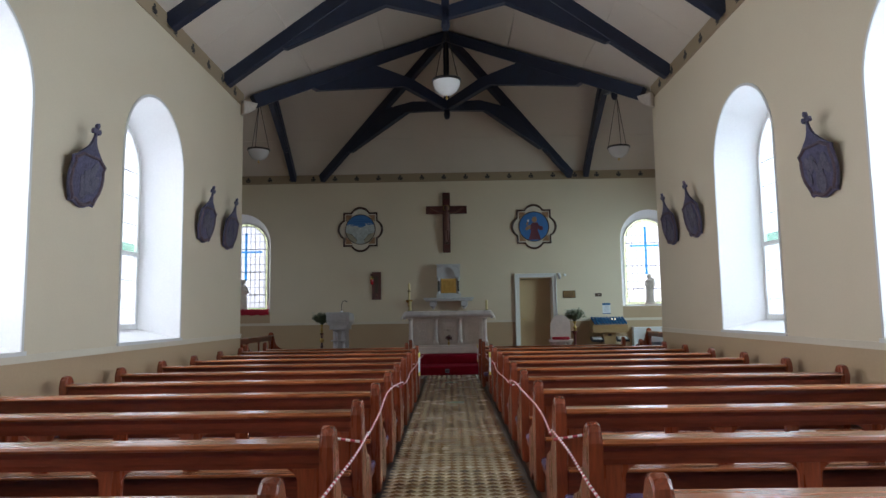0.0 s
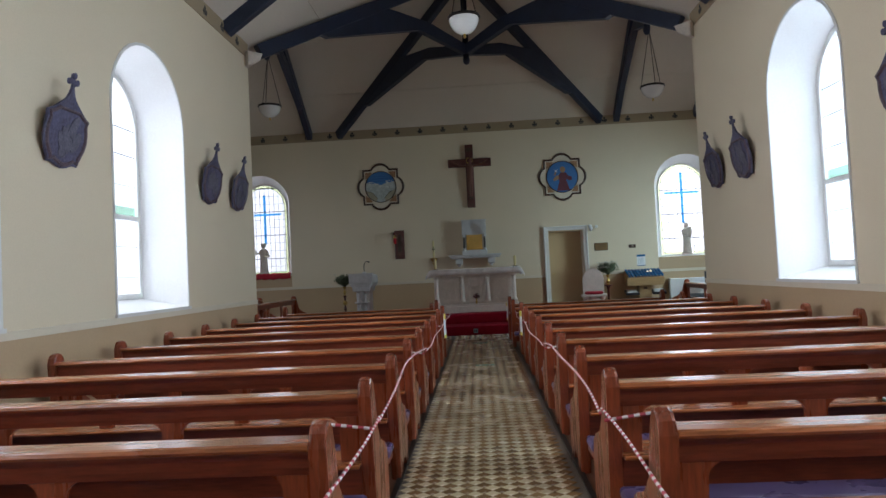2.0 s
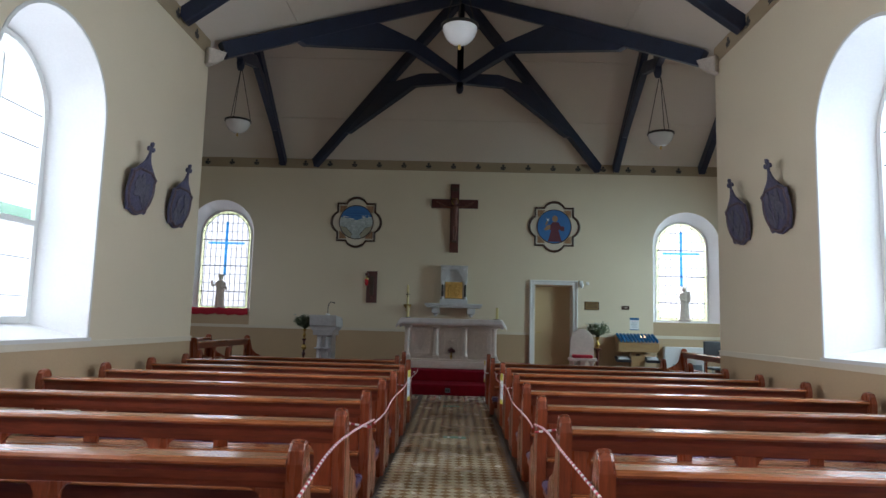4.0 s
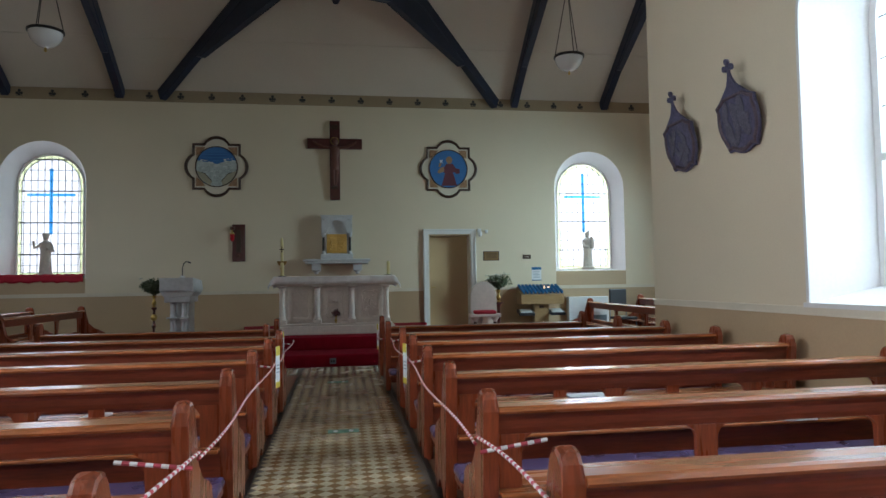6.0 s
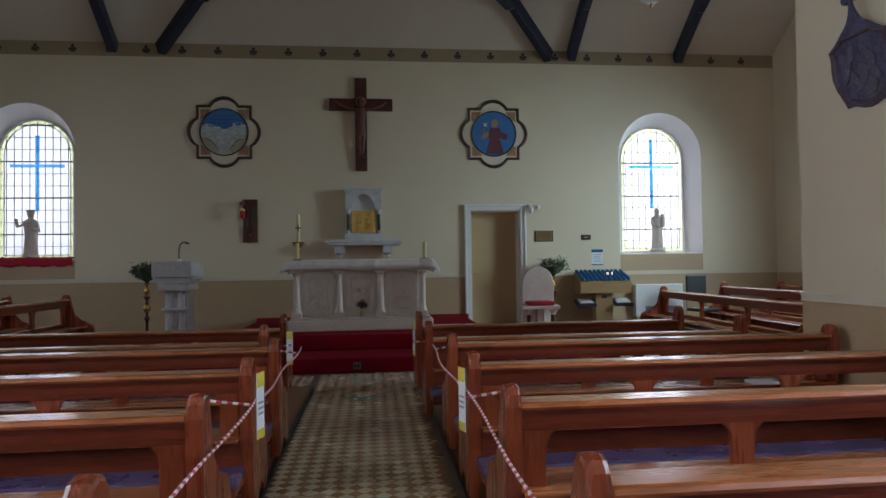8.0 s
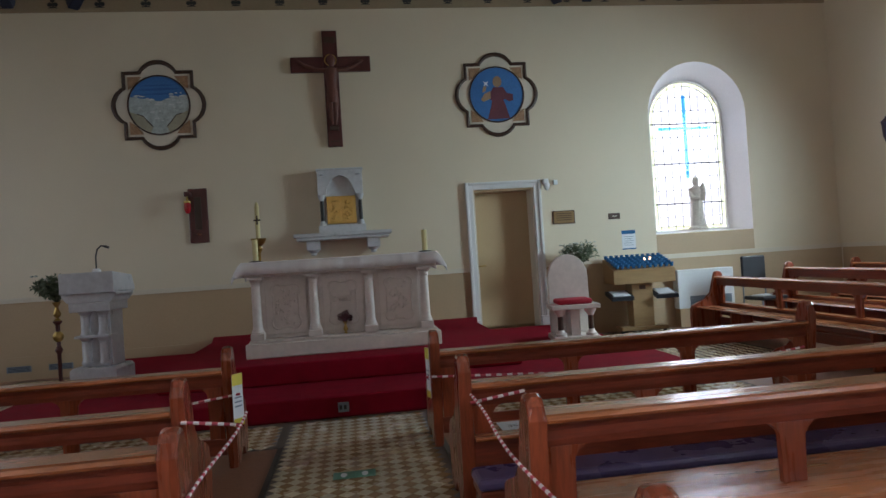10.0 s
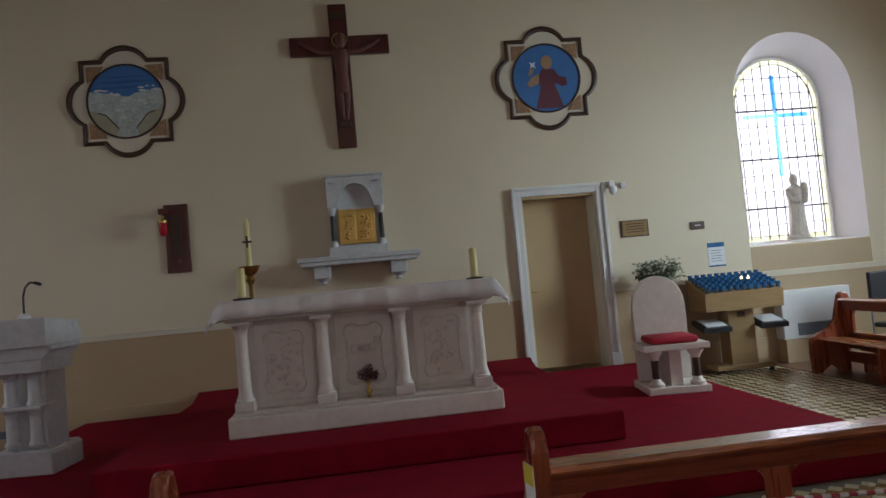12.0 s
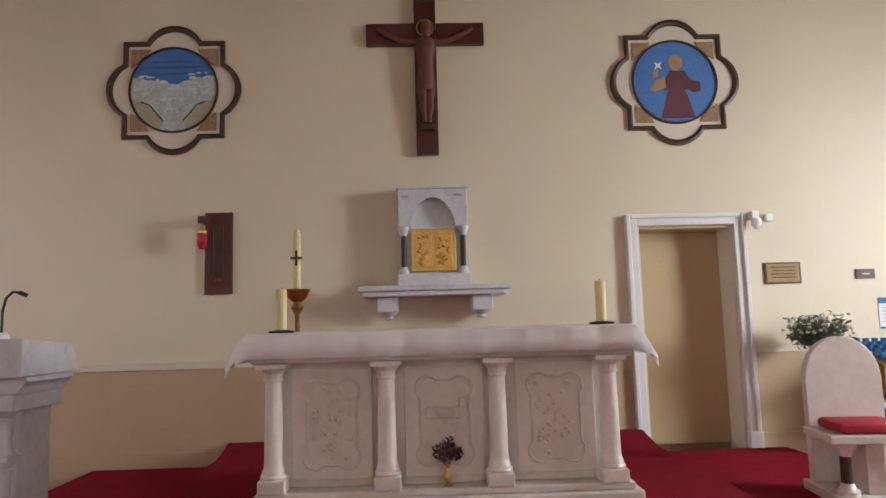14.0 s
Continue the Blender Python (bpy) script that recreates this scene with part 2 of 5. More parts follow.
def beam(bm, p, q, w, h, bevel=0.012):
    """A squared timber from p to q, w wide, h deep."""
    p, q = Vector(p), Vector(q)
    d = (q - p).normalized()
    s = d.cross(Vector((0, 0, 1)))
    s = s.normalized() if s.length > 1e-3 else Vector((1, 0, 0))
    u = s.cross(d)
    c = [(-w / 2, -h / 2), (w / 2, -h / 2), (w / 2, h / 2), (-w / 2, h / 2)]
    lo = [bm.verts.new(p + s * a + u * b) for a, b in c]
    hi = [bm.verts.new(q + s * a + u * b) for a, b in c]
    f = [bm.faces.new(lo), bm.faces.new(list(reversed(hi)))]
    f += [bm.faces.new((lo[i], hi[i], hi[(i + 1) % 4], lo[(i + 1) % 4])) for i in range(4)]
    bmesh.ops.bevel(bm, geom=list({e for q2 in f for e in q2.edges}), offset=bevel, segments=1, affect="EDGES", profile=0.5)
    return bm


def part(name, bm, material, parent=None, label="", smooth=False):
    bmesh.ops.recalc_face_normals(bm, faces=bm.faces)
    me = bpy.data.meshes.new(name)
    bm.to_mesh(me)
    bm.free()
    for m in (material if isinstance(material, (list, tuple)) else [material]):
        me.materials.append(m)
    if smooth:
        me.polygons.foreach_set("use_smooth", [True] * len(me.polygons))
        me.set_sharp_from_angle(angle=radians(38))
    ob = new(name, me)
    if parent:
        ob.parent = parent
    if label:
        ob["label"] = label
    return ob


def thing(name, label, category, at=(0, 0, 0), rz=0, group=""):
    ob = new(name)
    ob.matrix_world = pose(*at, 0, 0, rz)
    ob.empty_display_size = 0.2
    return tagged(ob, label, category, group)


def B():
    return bmesh.new()


def structure(ob, label, category):
    return tagged(ob, label, category, "", "structure")


# ---- walls ----
def arch(u0, u1, sill, spring, n=18):
    """Outline of a round-headed opening, from the lower left up and over to the lower right."""
    c, r = (u0 + u1) / 2, (u1 - u0) / 2
    pts = [(u0, sill)]
    for i in range(n + 1):
        a = math.pi - math.pi * i / n
        pts.append((c + r * math.cos(a), spring + r * math.sin(a)))
    pts.append((u1, sill))
    return pts


def wall_mesh(bm, place, u0, u1, z1, openings, z0=0.0, top=None):
    """A wall from u0 to u1 with round-headed openings (a, b, sill, spring)."""
    u = u0
    for a, b, sill, spring in sorted(openings):
        if a > u:
            prism(bm, [(u, z0), (a, z0), (a, z1), (u, z1)], place, 0, WALL_T)
        if sill > z0:
            prism(bm, [(a, z0), (b, z0), (b, sill), (a, sill)], place, 0, WALL_T)
        prism(bm, arch(a, b, spring, spring)[1:-1] + [(b, z1), (a, z1)], place, 0, WALL_T)
        u = b
    if u1 > u:
        prism(bm, [(u, z0), (u1, z0), (u1, z1), (u, z1)], place, 0, WALL_T)
    if top:
        prism(bm, top, place, 0, WALL_T)
    return bm


NAVE_WIN = [(0.72, 2.46, 1.13, 3.50), (4.24, 5.98, 1.13, 3.50), (7.77, 9.52, 1.13, 3.50)]
END_WIN = [(-7.40, -5.62, 1.56, 3.64), (4.95, 6.72, 1.56, 3.58)]
DOOR = (1.86, 2.87, 0.0, 2.46)


def place_left(u, v, d):
    return (XL - d, u, v)


def place_right(u, v, d):
    return (XR + d, u, v)


def place_end(u, v, d):
    return (u, YE + d, v)


def place_front(u, v, d):
    return (u, YC - d, v)


w = part("wall_west", wall_mesh(B(), place_left, YB, YC, EAVE, NAVE_WIN), WALL)
structure(w, "cream painted nave wall with tall round-headed windows", "wall")
w = part("wall_east", wall_mesh(B(), place_right, YB, YC, EAVE, NAVE_WIN), WALL)
structure(w, "cream painted nave wall with tall round-headed windows", "wall")
bm = B()
wall_mesh(bm, place_end, TL - WALL_T, DOOR[0], EAVE, END_WIN[:1])
prism(bm, [(DOOR[0], DOOR[3]), (DOOR[1], DOOR[3]), (DOOR[1], EAVE), (DOOR[0], EAVE)], place_end, 0, WALL_T)
wall_mesh(bm, place_end, DOOR[1], TR + WALL_T, EAVE, END_WIN[1:])
structure(part("wall_north", bm, WALL), "cream painted end wall behind the altar", "wall")
bm = B()
wall_mesh(bm, place_front, TL - WALL_T, XL - WALL_T, EAVE, [])
structure(part("wall_transept_west", bm, WALL), "cream painted plain transept wall", "wall")
bm = B()
wall_mesh(bm, place_front, XR + WALL_T, TR + WALL_T, EAVE, [])
structure(part("wall_transept_east", bm, WALL), "cream painted plain transept wall", "wall")
GABLE_WIN = (15.1, 16.9, 1.5, 3.58)
GABLE = [(YC - 0.6, EAVE), (YE + 0.6, EAVE), (YR, RIDGE + 0.5)]
for nm, x, sgn in (("wall_gable_west", TL, -1), ("wall_gable_east", TR, 1)):
    bm = wall_mesh(B(), lambda u, v, d: (x + sgn * d, u, v), YC, YE, EAVE, [GABLE_WIN], 0, GABLE)
    structure(part(nm, bm, WALL), "cream painted gable wall of the transept", "wall")
bm = wall_mesh(B(), lambda u, v, d: (u, YB - d, v), XL - 0.6, XR + 0.6, EAVE, [], 0, [(XL - 0.6, EAVE), (XR + 0.6, EAVE), (CX, RIDGE + 0.5)])
structure(part("wall_south", bm, WALL), "cream painted wall closing the nave", "wall")

# ---- floor ----
FLOOR = mat("floor_terracotta", (0.22, 0.10, 0.055), 0.45, var=0.25, scale=2)
bm = B()
prism(bm, [(XL - 0.7, YB - 0.7), (XR + 0.7, YB - 0.7), (XR + 0.7, YC - 0.7), (TR + 0.7, YC - 0.7), (TR + 0.7, YE + 0.7), (TL - 0.7, YE + 0.7), (TL - 0.7, YC - 0.7), (XL - 0.7, YC - 0.7)], lambda u, v, d: (u, v, d), -0.2, 0.0)
structure(part("floor", bm, FLOOR), "old red-brown floor under the pews", "floor")

# ---- ceiling ----
bm = B()
for pts in ([(XL - 0.3, YB - 0.5), (XL - 0.3, YC), (CX, YR), (CX, YB - 0.5)], [(XR + 0.3, YB - 0.5), (XR + 0.3, YC), (CX, YR), (CX, YB - 0.5)],
            [(TL - 0.5, YR), (TR + 0.5, YR), (TR + 0.5, YE + 0.3), (TL - 0.5, YE + 0.3)],
            [(TL - 0.5, YC - 0.3), (XL - 0.3, YC - 0.3), (XL - 0.3, YC), (CX, YR), (TL - 0.5, YR)], [(TR + 0.5, YC - 0.3), (XR + 0.3, YC - 0.3), (XR + 0.3, YC), (CX, YR), (TR + 0.5, YR)]):
    nave = pts[-1] == (CX, YB - 0.5)

    def height(x, y):
        if nave:
            return RIDGE - (RIDGE - EAVE) * abs(x - CX) / 3.9275
        return RIDGE - (RIDGE - EAVE) * abs(y - YR) / 3.8
    lo = [bm.verts.new((x, y, height(x, y))) for x, y in pts]
    hi = [bm.verts.new((x, y, height(x, y) + 0.2)) for x, y in pts]
    bm.faces.new(lo), bm.faces.new(list(reversed(hi)))
    for i in range(len(pts)):
        bm.faces.new((lo[i], hi[i], hi[(i + 1) % len(pts)], lo[(i + 1) % len(pts)]))
for k in (0.36, 0.72):
    for sg in (-1, 1):
        x = CX + sg * 3.9275 * k
        z = RIDGE - (RIDGE - EAVE) * k
        beam(bm, (x, YB, z), (x, YC + 3.8 * (1 - k), z), 0.03, 0.014, 0.002)
    z = RIDGE - (RIDGE - EAVE) * k
    beam(bm, (TL, YR + 3.8 * k, z), (TR, YR + 3.8 * k, z), 0.03, 0.014, 0.002)
for y in (3.1, 5.4, 7.7, 10.1):
    for sg in (-1, 1):
        beam(bm, (CX, y, RIDGE), (CX + sg * 3.9275, y, EAVE), 0.03, 0.014, 0.002)
structure(part("ceiling", bm, CEIL), "sloping off-white panelled ceiling under the roof", "ceiling")

# ---- roof trusses ----
def truss(cx, cy, hx, hy, hx2=None, hy2=None, foot_z=5.58, lift=0.0):
    """A braced roof truss; (hx, hy) leads from its middle to one foot."""
    t = thing("roof_truss", "dark blue-black painted timber roof truss with arched braces", "roof truss", (cx, cy, 0), 0, "roof trusses")
    top = RIDGE - 0.16
    halves = ((hx, hy), (-hx if hx2 is None else hx2, -hy if hy2 is None else hy2))
    for a, b in halves:
        def at(s, z):
            return (a * s, b * s, z)
        part("rafter", beam(B(), at(0, top), at(1.0, foot_z), 0.16, 0.26), BEAM, t)
        L = math.hypot(a, b)
        ux, uy = a / L, b / L

        def put(u, v, d):
            return (ux * u - uy * d, uy * u + ux * d, v)

        def rz(s):
            return top + (foot_z - top) * s - 0.08
        poly = [(0, 6.45 + lift), (0.27 * L, 6.76 + 0.9 * lift), (0.72 * L, 6.12 + 0.1 * lift), (0.76 * L, rz(0.76)), (0.45 * L, rz(0.45)), (0.22 * L, 6.98 + 0.9 * lift), (0, 6.68 + lift)]
        part("brace", prism(B(), poly, put, -0.07, 0.07, 0.012), BEAM, t)
    part("king_post", beam(B(), (0, 0, 6.35 + lift), (0, 0, top), 0.14, 0.14), BEAM, t)
    part("boss", lathe(B(), [(r, z + lift) for r, z in ((0.0, 6.23), (0.05, 6.25), (0.08, 6.32), (0.08, 6.39), (0.05, 6.45))], seg=12), BEAM, t)
    return t


HN = 3.93
for y in (2.0, 4.3, 6.6, 8.9, 11.25):
    truss(CX, y, -HN, 0, lift=0.18)
truss(-0.2, 16.0, -3.75, -3.6, 3.73, 3.8)
truss(-0.2, 16.0, 3.80, -3.6, -3.87, 3.8)
for x in (-7.24, -4.92, 3.98, 6.24):
    truss(x, YR, 0, 3.8, 0, -3.8, lift=0.42)
for x, r in ((XL, 45), (XR, 135)):
    c = thing("corbel", "weathered stone corbel under the truss foot", "corbel", (x, YC - 0.15, 5.15), r, "corbels")
    part("block", prism(B(), [(0, 0.1), (0.08, 0.11), (0.25, 0.22), (0.30, 0.36), (0, 0.36)], lambda u, v, d: (u, d, v), -0.13, 0.13, 0.03), STATUE, c)

# ---- pews ----
def pew(length, sign, at, rz=0, seated=True, drop=0.0):
    """A pew whose aisle end is at the origin and which runs to sign * x; its sitter looks along +y."""
    p = thing("pew", "varnished red-brown wooden church pew with open back", "pew", at, rz, "pews") if seated else thing("prayer_desk", "varnished red-brown wooden prayer desk before the altar step", "prayer desk", at, rz, "prayer desks")
    x0, x1 = (0, length) if sign > 0 else (-length, 0)
    prof = [(-0.02, 0), (0.10, 0), (0.14, 0.07), (0.22, 0.12), (0.30, 0.07), (0.34, 0), (0.44, 0), (0.43, 0.24), (0.45, 0.33), (0.43, 0.40), (0.36, 0.43), (0.20, 0.47), (0.10, 0.56), (0.06, 0.70), (0.055, 0.78), (0.05, 0.835), (0.025, 0.865), (-0.015, 0.875), (-0.055, 0.865), (-0.08, 0.835), (-0.085, 0.78), (-0.07, 0.6), (-0.05, 0.4), (-0.03, 0.2)]
    for e in (x0, x1 - 0.07):
        part("end_panel", prism(B(), prof, lambda u, v, d: (e + d, u, v), 0, 0.07, 0.018), WOOD_V, p)
    a, b = x0 + 0.07, x1 - 0.07
    rail = [(u, v - drop) for u, v in ((-0.095, 0.782), (-0.088, 0.796), (-0.07, 0.80), (0.055, 0.80), (0.072, 0.785), (0.072, 0.772), (0.055, 0.765), (-0.07, 0.765), (-0.088, 0.77))]
    part("top_rail", prism(B(), rail, lambda u, v, d: (d, u, v), a, b, 0.004), WOOD_T, p, "worn honey-coloured top rail, light from above put into its colour")
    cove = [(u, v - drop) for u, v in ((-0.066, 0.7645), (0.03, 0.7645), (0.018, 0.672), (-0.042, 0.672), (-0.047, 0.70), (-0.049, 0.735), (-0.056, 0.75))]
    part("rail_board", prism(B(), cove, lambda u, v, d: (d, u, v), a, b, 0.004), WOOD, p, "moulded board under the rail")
    if seated:
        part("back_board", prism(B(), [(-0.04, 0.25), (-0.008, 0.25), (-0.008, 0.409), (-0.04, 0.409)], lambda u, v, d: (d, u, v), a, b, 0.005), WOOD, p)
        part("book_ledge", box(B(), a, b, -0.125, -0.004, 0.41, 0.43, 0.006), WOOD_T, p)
    foot, head = (0.431 if seated else 0.2215), 0.671 - drop
    for i in range(4):
        c = a + 0.06 + (b - a - 0.12) * i / 3
        w = 0.052
        mun = [(c - w, foot), (c + w, foot)] + [(c + w + 0.055 * (k / 5) ** 2, head - 0.055 + 0.011 * k) for k in range(6)] + [(c - w - 0.055 * (k / 5) ** 2, head - 0.055 + 0.011 * k) for k in range(5, -1, -1)]
        mun = [(max(a + 0.002, min(b - 0.002, u)), v) for u, v in mun]
        part("muntin", prism(B(), mun, lambda u, v, d: (u, d, v), -0.038, -0.010, 0.003), WOOD_V, p)
    part("foot_rail", box(B(), a, b, -0.03, 0.0, 0.10, 0.22, 0.005), WOOD, p)
    if not seated:
        return p
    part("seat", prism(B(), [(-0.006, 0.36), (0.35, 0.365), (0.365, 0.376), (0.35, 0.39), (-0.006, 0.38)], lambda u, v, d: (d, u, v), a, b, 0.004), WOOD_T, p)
    for c in (a + 0.9, b - 0.9):
        part("bearer", box(B(), c - 0.02, c + 0.02, 0.02, 0.33, 0.0, 0.362, 0.004), WOOD_V, p)
    k = part("kneeler", box(B(), a - 0.04, b + 0.04, -0.40, -0.17, 0.20, 0.24, 0.01), WOOD, p)
    part("cushion", box(B(), a - 0.05, b + 0.05, -0.41, -0.165, 0.242, 0.302, 0.022), PURPLE, k, "purple vinyl cushion")
    for c in (a + 0.2, b - 0.2):
        part("kneeler_leg", box(B(), c - 0.025, c + 0.025, -0.27, -0.035, 0.0, 0.20, 0.004), WOOD_V, p)
    return p


ROWS_Y = [2.25, 3.3, 4.32, 5.36, 6.42, 7.48, 8.55, 9.62, 10.7, 11.75]
left = pew(3.2, -1, (-0.76, ROWS_Y[0], 0))
right = pew(3.12, 1, (0.48, ROWS_Y[0], 0))
for y in ROWS_Y[1:]:
    copy_thing(left, pose(-0.76, y, 0))
    copy_thing(right, pose(0.48, y, 0))
pew(3.2, -1, (-1.02, 12.9, 0), 0, True, 0.085)
pew(3.12, 1, (0.40, 12.9, 0), 0, True, 0.085)
pew(3.2, -1, (-1.02, 14.22, 0), 0, False, 0.085)
pew(3.12, 1, (0.40, 14.22, 0), 0, False, 0.085)

# side pews in the transepts, facing the altar's axis
side = pew(4.55, 1, (5.2, 14.22, 0), 88)
side.scale.z = 1.07
for x in (6.4, 7.55):
    copy_thing(side, pose(x, 14.22, 0, 0, 0, 88) @ Matrix.Diagonal((1, 1, 1.07, 1)))
for x in (-5.3, -6.25, -7.2):
    copy_thing(left, pose(x, 15.45, 0, 0, 0, -91) @ Matrix.Diagonal((1, 1, 1.12, 1)))


# ---- dado, rails, frieze ----
def run_u(place, u0, u1, z0, z1, d0, d1, gaps=()):
    """A band along a wall, broken at the gaps; the depth is counted into the room."""
    bm = B()
    u = u0
    for a, b in sorted(gaps):
        if a > u:
            prism(bm, [(u, z0), (a, z0), (a, z1), (u, z1)], place, -d0, -d1)
        u = b
    prism(bm, [(u, z0), (u1, z0), (u1, z1), (u, z1)], place, -d0, -d1)
    return bm


def place_gable_e(u, v, d):
    return (TR + d, u, v)


def place_gable_w(u, v, d):
    return (TL - d, u, v)


DOOR_GAP = [(DOOR[0] - 0.12, DOOR[1] + 0.12)]
for nm, pl, a, b, zt, gaps in (("west", place_left, YB, YC, 1.03, ()), ("east", place_right, YB, YC, 1.03, ()), ("north", place_end, TL, TR, 1.14, DOOR_GAP),
                               ("gable_east", place_gable_e, YC, YE - 0.04, 1.14, ()), ("gable_west", place_gable_w, YC, YE - 0.04, 1.14, ())):
    structure(part("dado_" + nm, run_u(pl, a, b, 0.0, zt, 0.0, 0.006, gaps), DADO), "tan painted lower wall", "wall panel")
    t = thing("dado_rail", "off-white moulded timber dado rail along the wall", "dado rail")
    t["kind"] = "structure"
    part("rail", run_u(pl, a, b, zt + 0.012, zt + 0.05, 0.0, 0.016, gaps), RAILP, t)
    part("cap_mould", run_u(pl, a, b, zt + 0.05, zt + 0.072, 0.0, 0.028, gaps), RAILP, t)
    part("bead", run_u(pl, a, b, zt, zt + 0.012, 0.0, 0.022, gaps), RAILP, t)
    structure(part("baseboard", run_u(pl, a, b, 0.0, 0.34, 0.006, 0.022, gaps), DADO), "tan painted skirting board", "baseboard")

# aprons under the end windows
for a, b, s0, sp in END_WIN:
    structure(part("trim", run_u(place_end, a + 0.002, b - 0.002, 1.218, s0 - 0.01, 0.0, 0.004), DADO), "tan painted panel under the window", "wall panel")


def trefoil(bm, place, u, z):
    for du, dz in ((-0.042, 0.0), (0.042, 0.0), (0.0, 0.06)):
        pts = [(u + du + 0.033 * math.cos(2 * math.pi * i / 10), z + dz + 0.033 * math.sin(2 * math.pi * i / 10)) for i in range(10)]
        prism(bm, pts, place, -0.0125, -0.016)
    prism(bm, [(u - 0.075, z - 0.055), (u + 0.075, z - 0.055), (u + 0.012, z - 0.03), (u + 0.012, z + 0.04), (u - 0.012, z + 0.04), (u - 0.012, z - 0.03)], place, -0.0125, -0.0155)
    return bm


FRIEZE = mat("frieze_paint", (0.34, 0.26, 0.16), 0.55, var=0.08)
for nm, pl, a, b, step0 in (("north", place_end, TL, TR, -8.317), ("west", place_left, YB, YC, -2.2), ("east", place_right, YB, YC, -2.2)):
    f = structure(part("frieze_" + nm, run_u(pl, a, b, 5.44, 5.70, 0.0, 0.012), FRIEZE), "tan painted frieze with dark stencilled trefoils", "frieze")
    u = step0
    while u < b - 0.2:
        part("trefoil", trefoil(B(), pl, u, 5.56), LEAD, f)
        u += 0.665


# ---- windows ----
def shrink(o, d):
    a, b, sill, spring = o
    return (a + d, b - d, sill + d, spring)


def ring(bm, place, o, w, d0, d1, foot=True):
    """A frame w wide just inside the outline o, between two depths."""
    n = 18
    out = arch(*o, n)
    inn = arch(o[0] + w, o[1] - w, o[2] + (w if foot else 0), o[3], n)
    if foot:
        out, inn = out + [out[0]], inn + [inn[0]]
    for (p, q), (r, t) in zip(zip(out, out[1:]), zip(inn, inn[1:])):
        vs = [bm.verts.new(place(u, v, d)) for d in (d0, d1) for u, v in (p, q, t, r)]
        for f in ((0, 1, 2, 3), (7, 6, 5, 4), (0, 4, 5, 1), (2, 6, 7, 3), (1, 5, 6, 2), (3, 7, 4, 0)):
            bm.faces.new([vs[i] for i in f])
    return bm


def lining(bm, place, o, g, depth):
    """The splayed reveal from the room-side outline o to the glass outline g."""
    A = arch(*o)
    G = arch(*g)
    va = [bm.verts.new(place(u, v, 0.0)) for u, v in A]
    vg = [bm.verts.new(place(u, v, depth)) for u, v in G]
    vo = [bm.verts.new(place(u, v, depth + 0.06)) for u, v in A]
    n = len(A)
    for i in range(n):
        j = (i + 1) % n
        bm.faces.new((va[i], va[j], vg[j], vg[i]))
        bm.faces.new((vg[i], vg[j], vo[j], vo[i]))
    return bm


def bar(bm, place, u0, u1, z0, z1, d0, d1):
    return prism(bm, [(u0, z0), (u1, z0), (u1, z1), (u0, z1)], place, d0, d1)


def half_width(g, z):
    c, r = (g[0] + g[1]) / 2, (g[1] - g[0]) / 2
    if z <= g[3]:
        return r
    k = min(1.0, (z - g[3]) / (r))
    return r * math.sqrt(max(0.0, 1 - k * k))


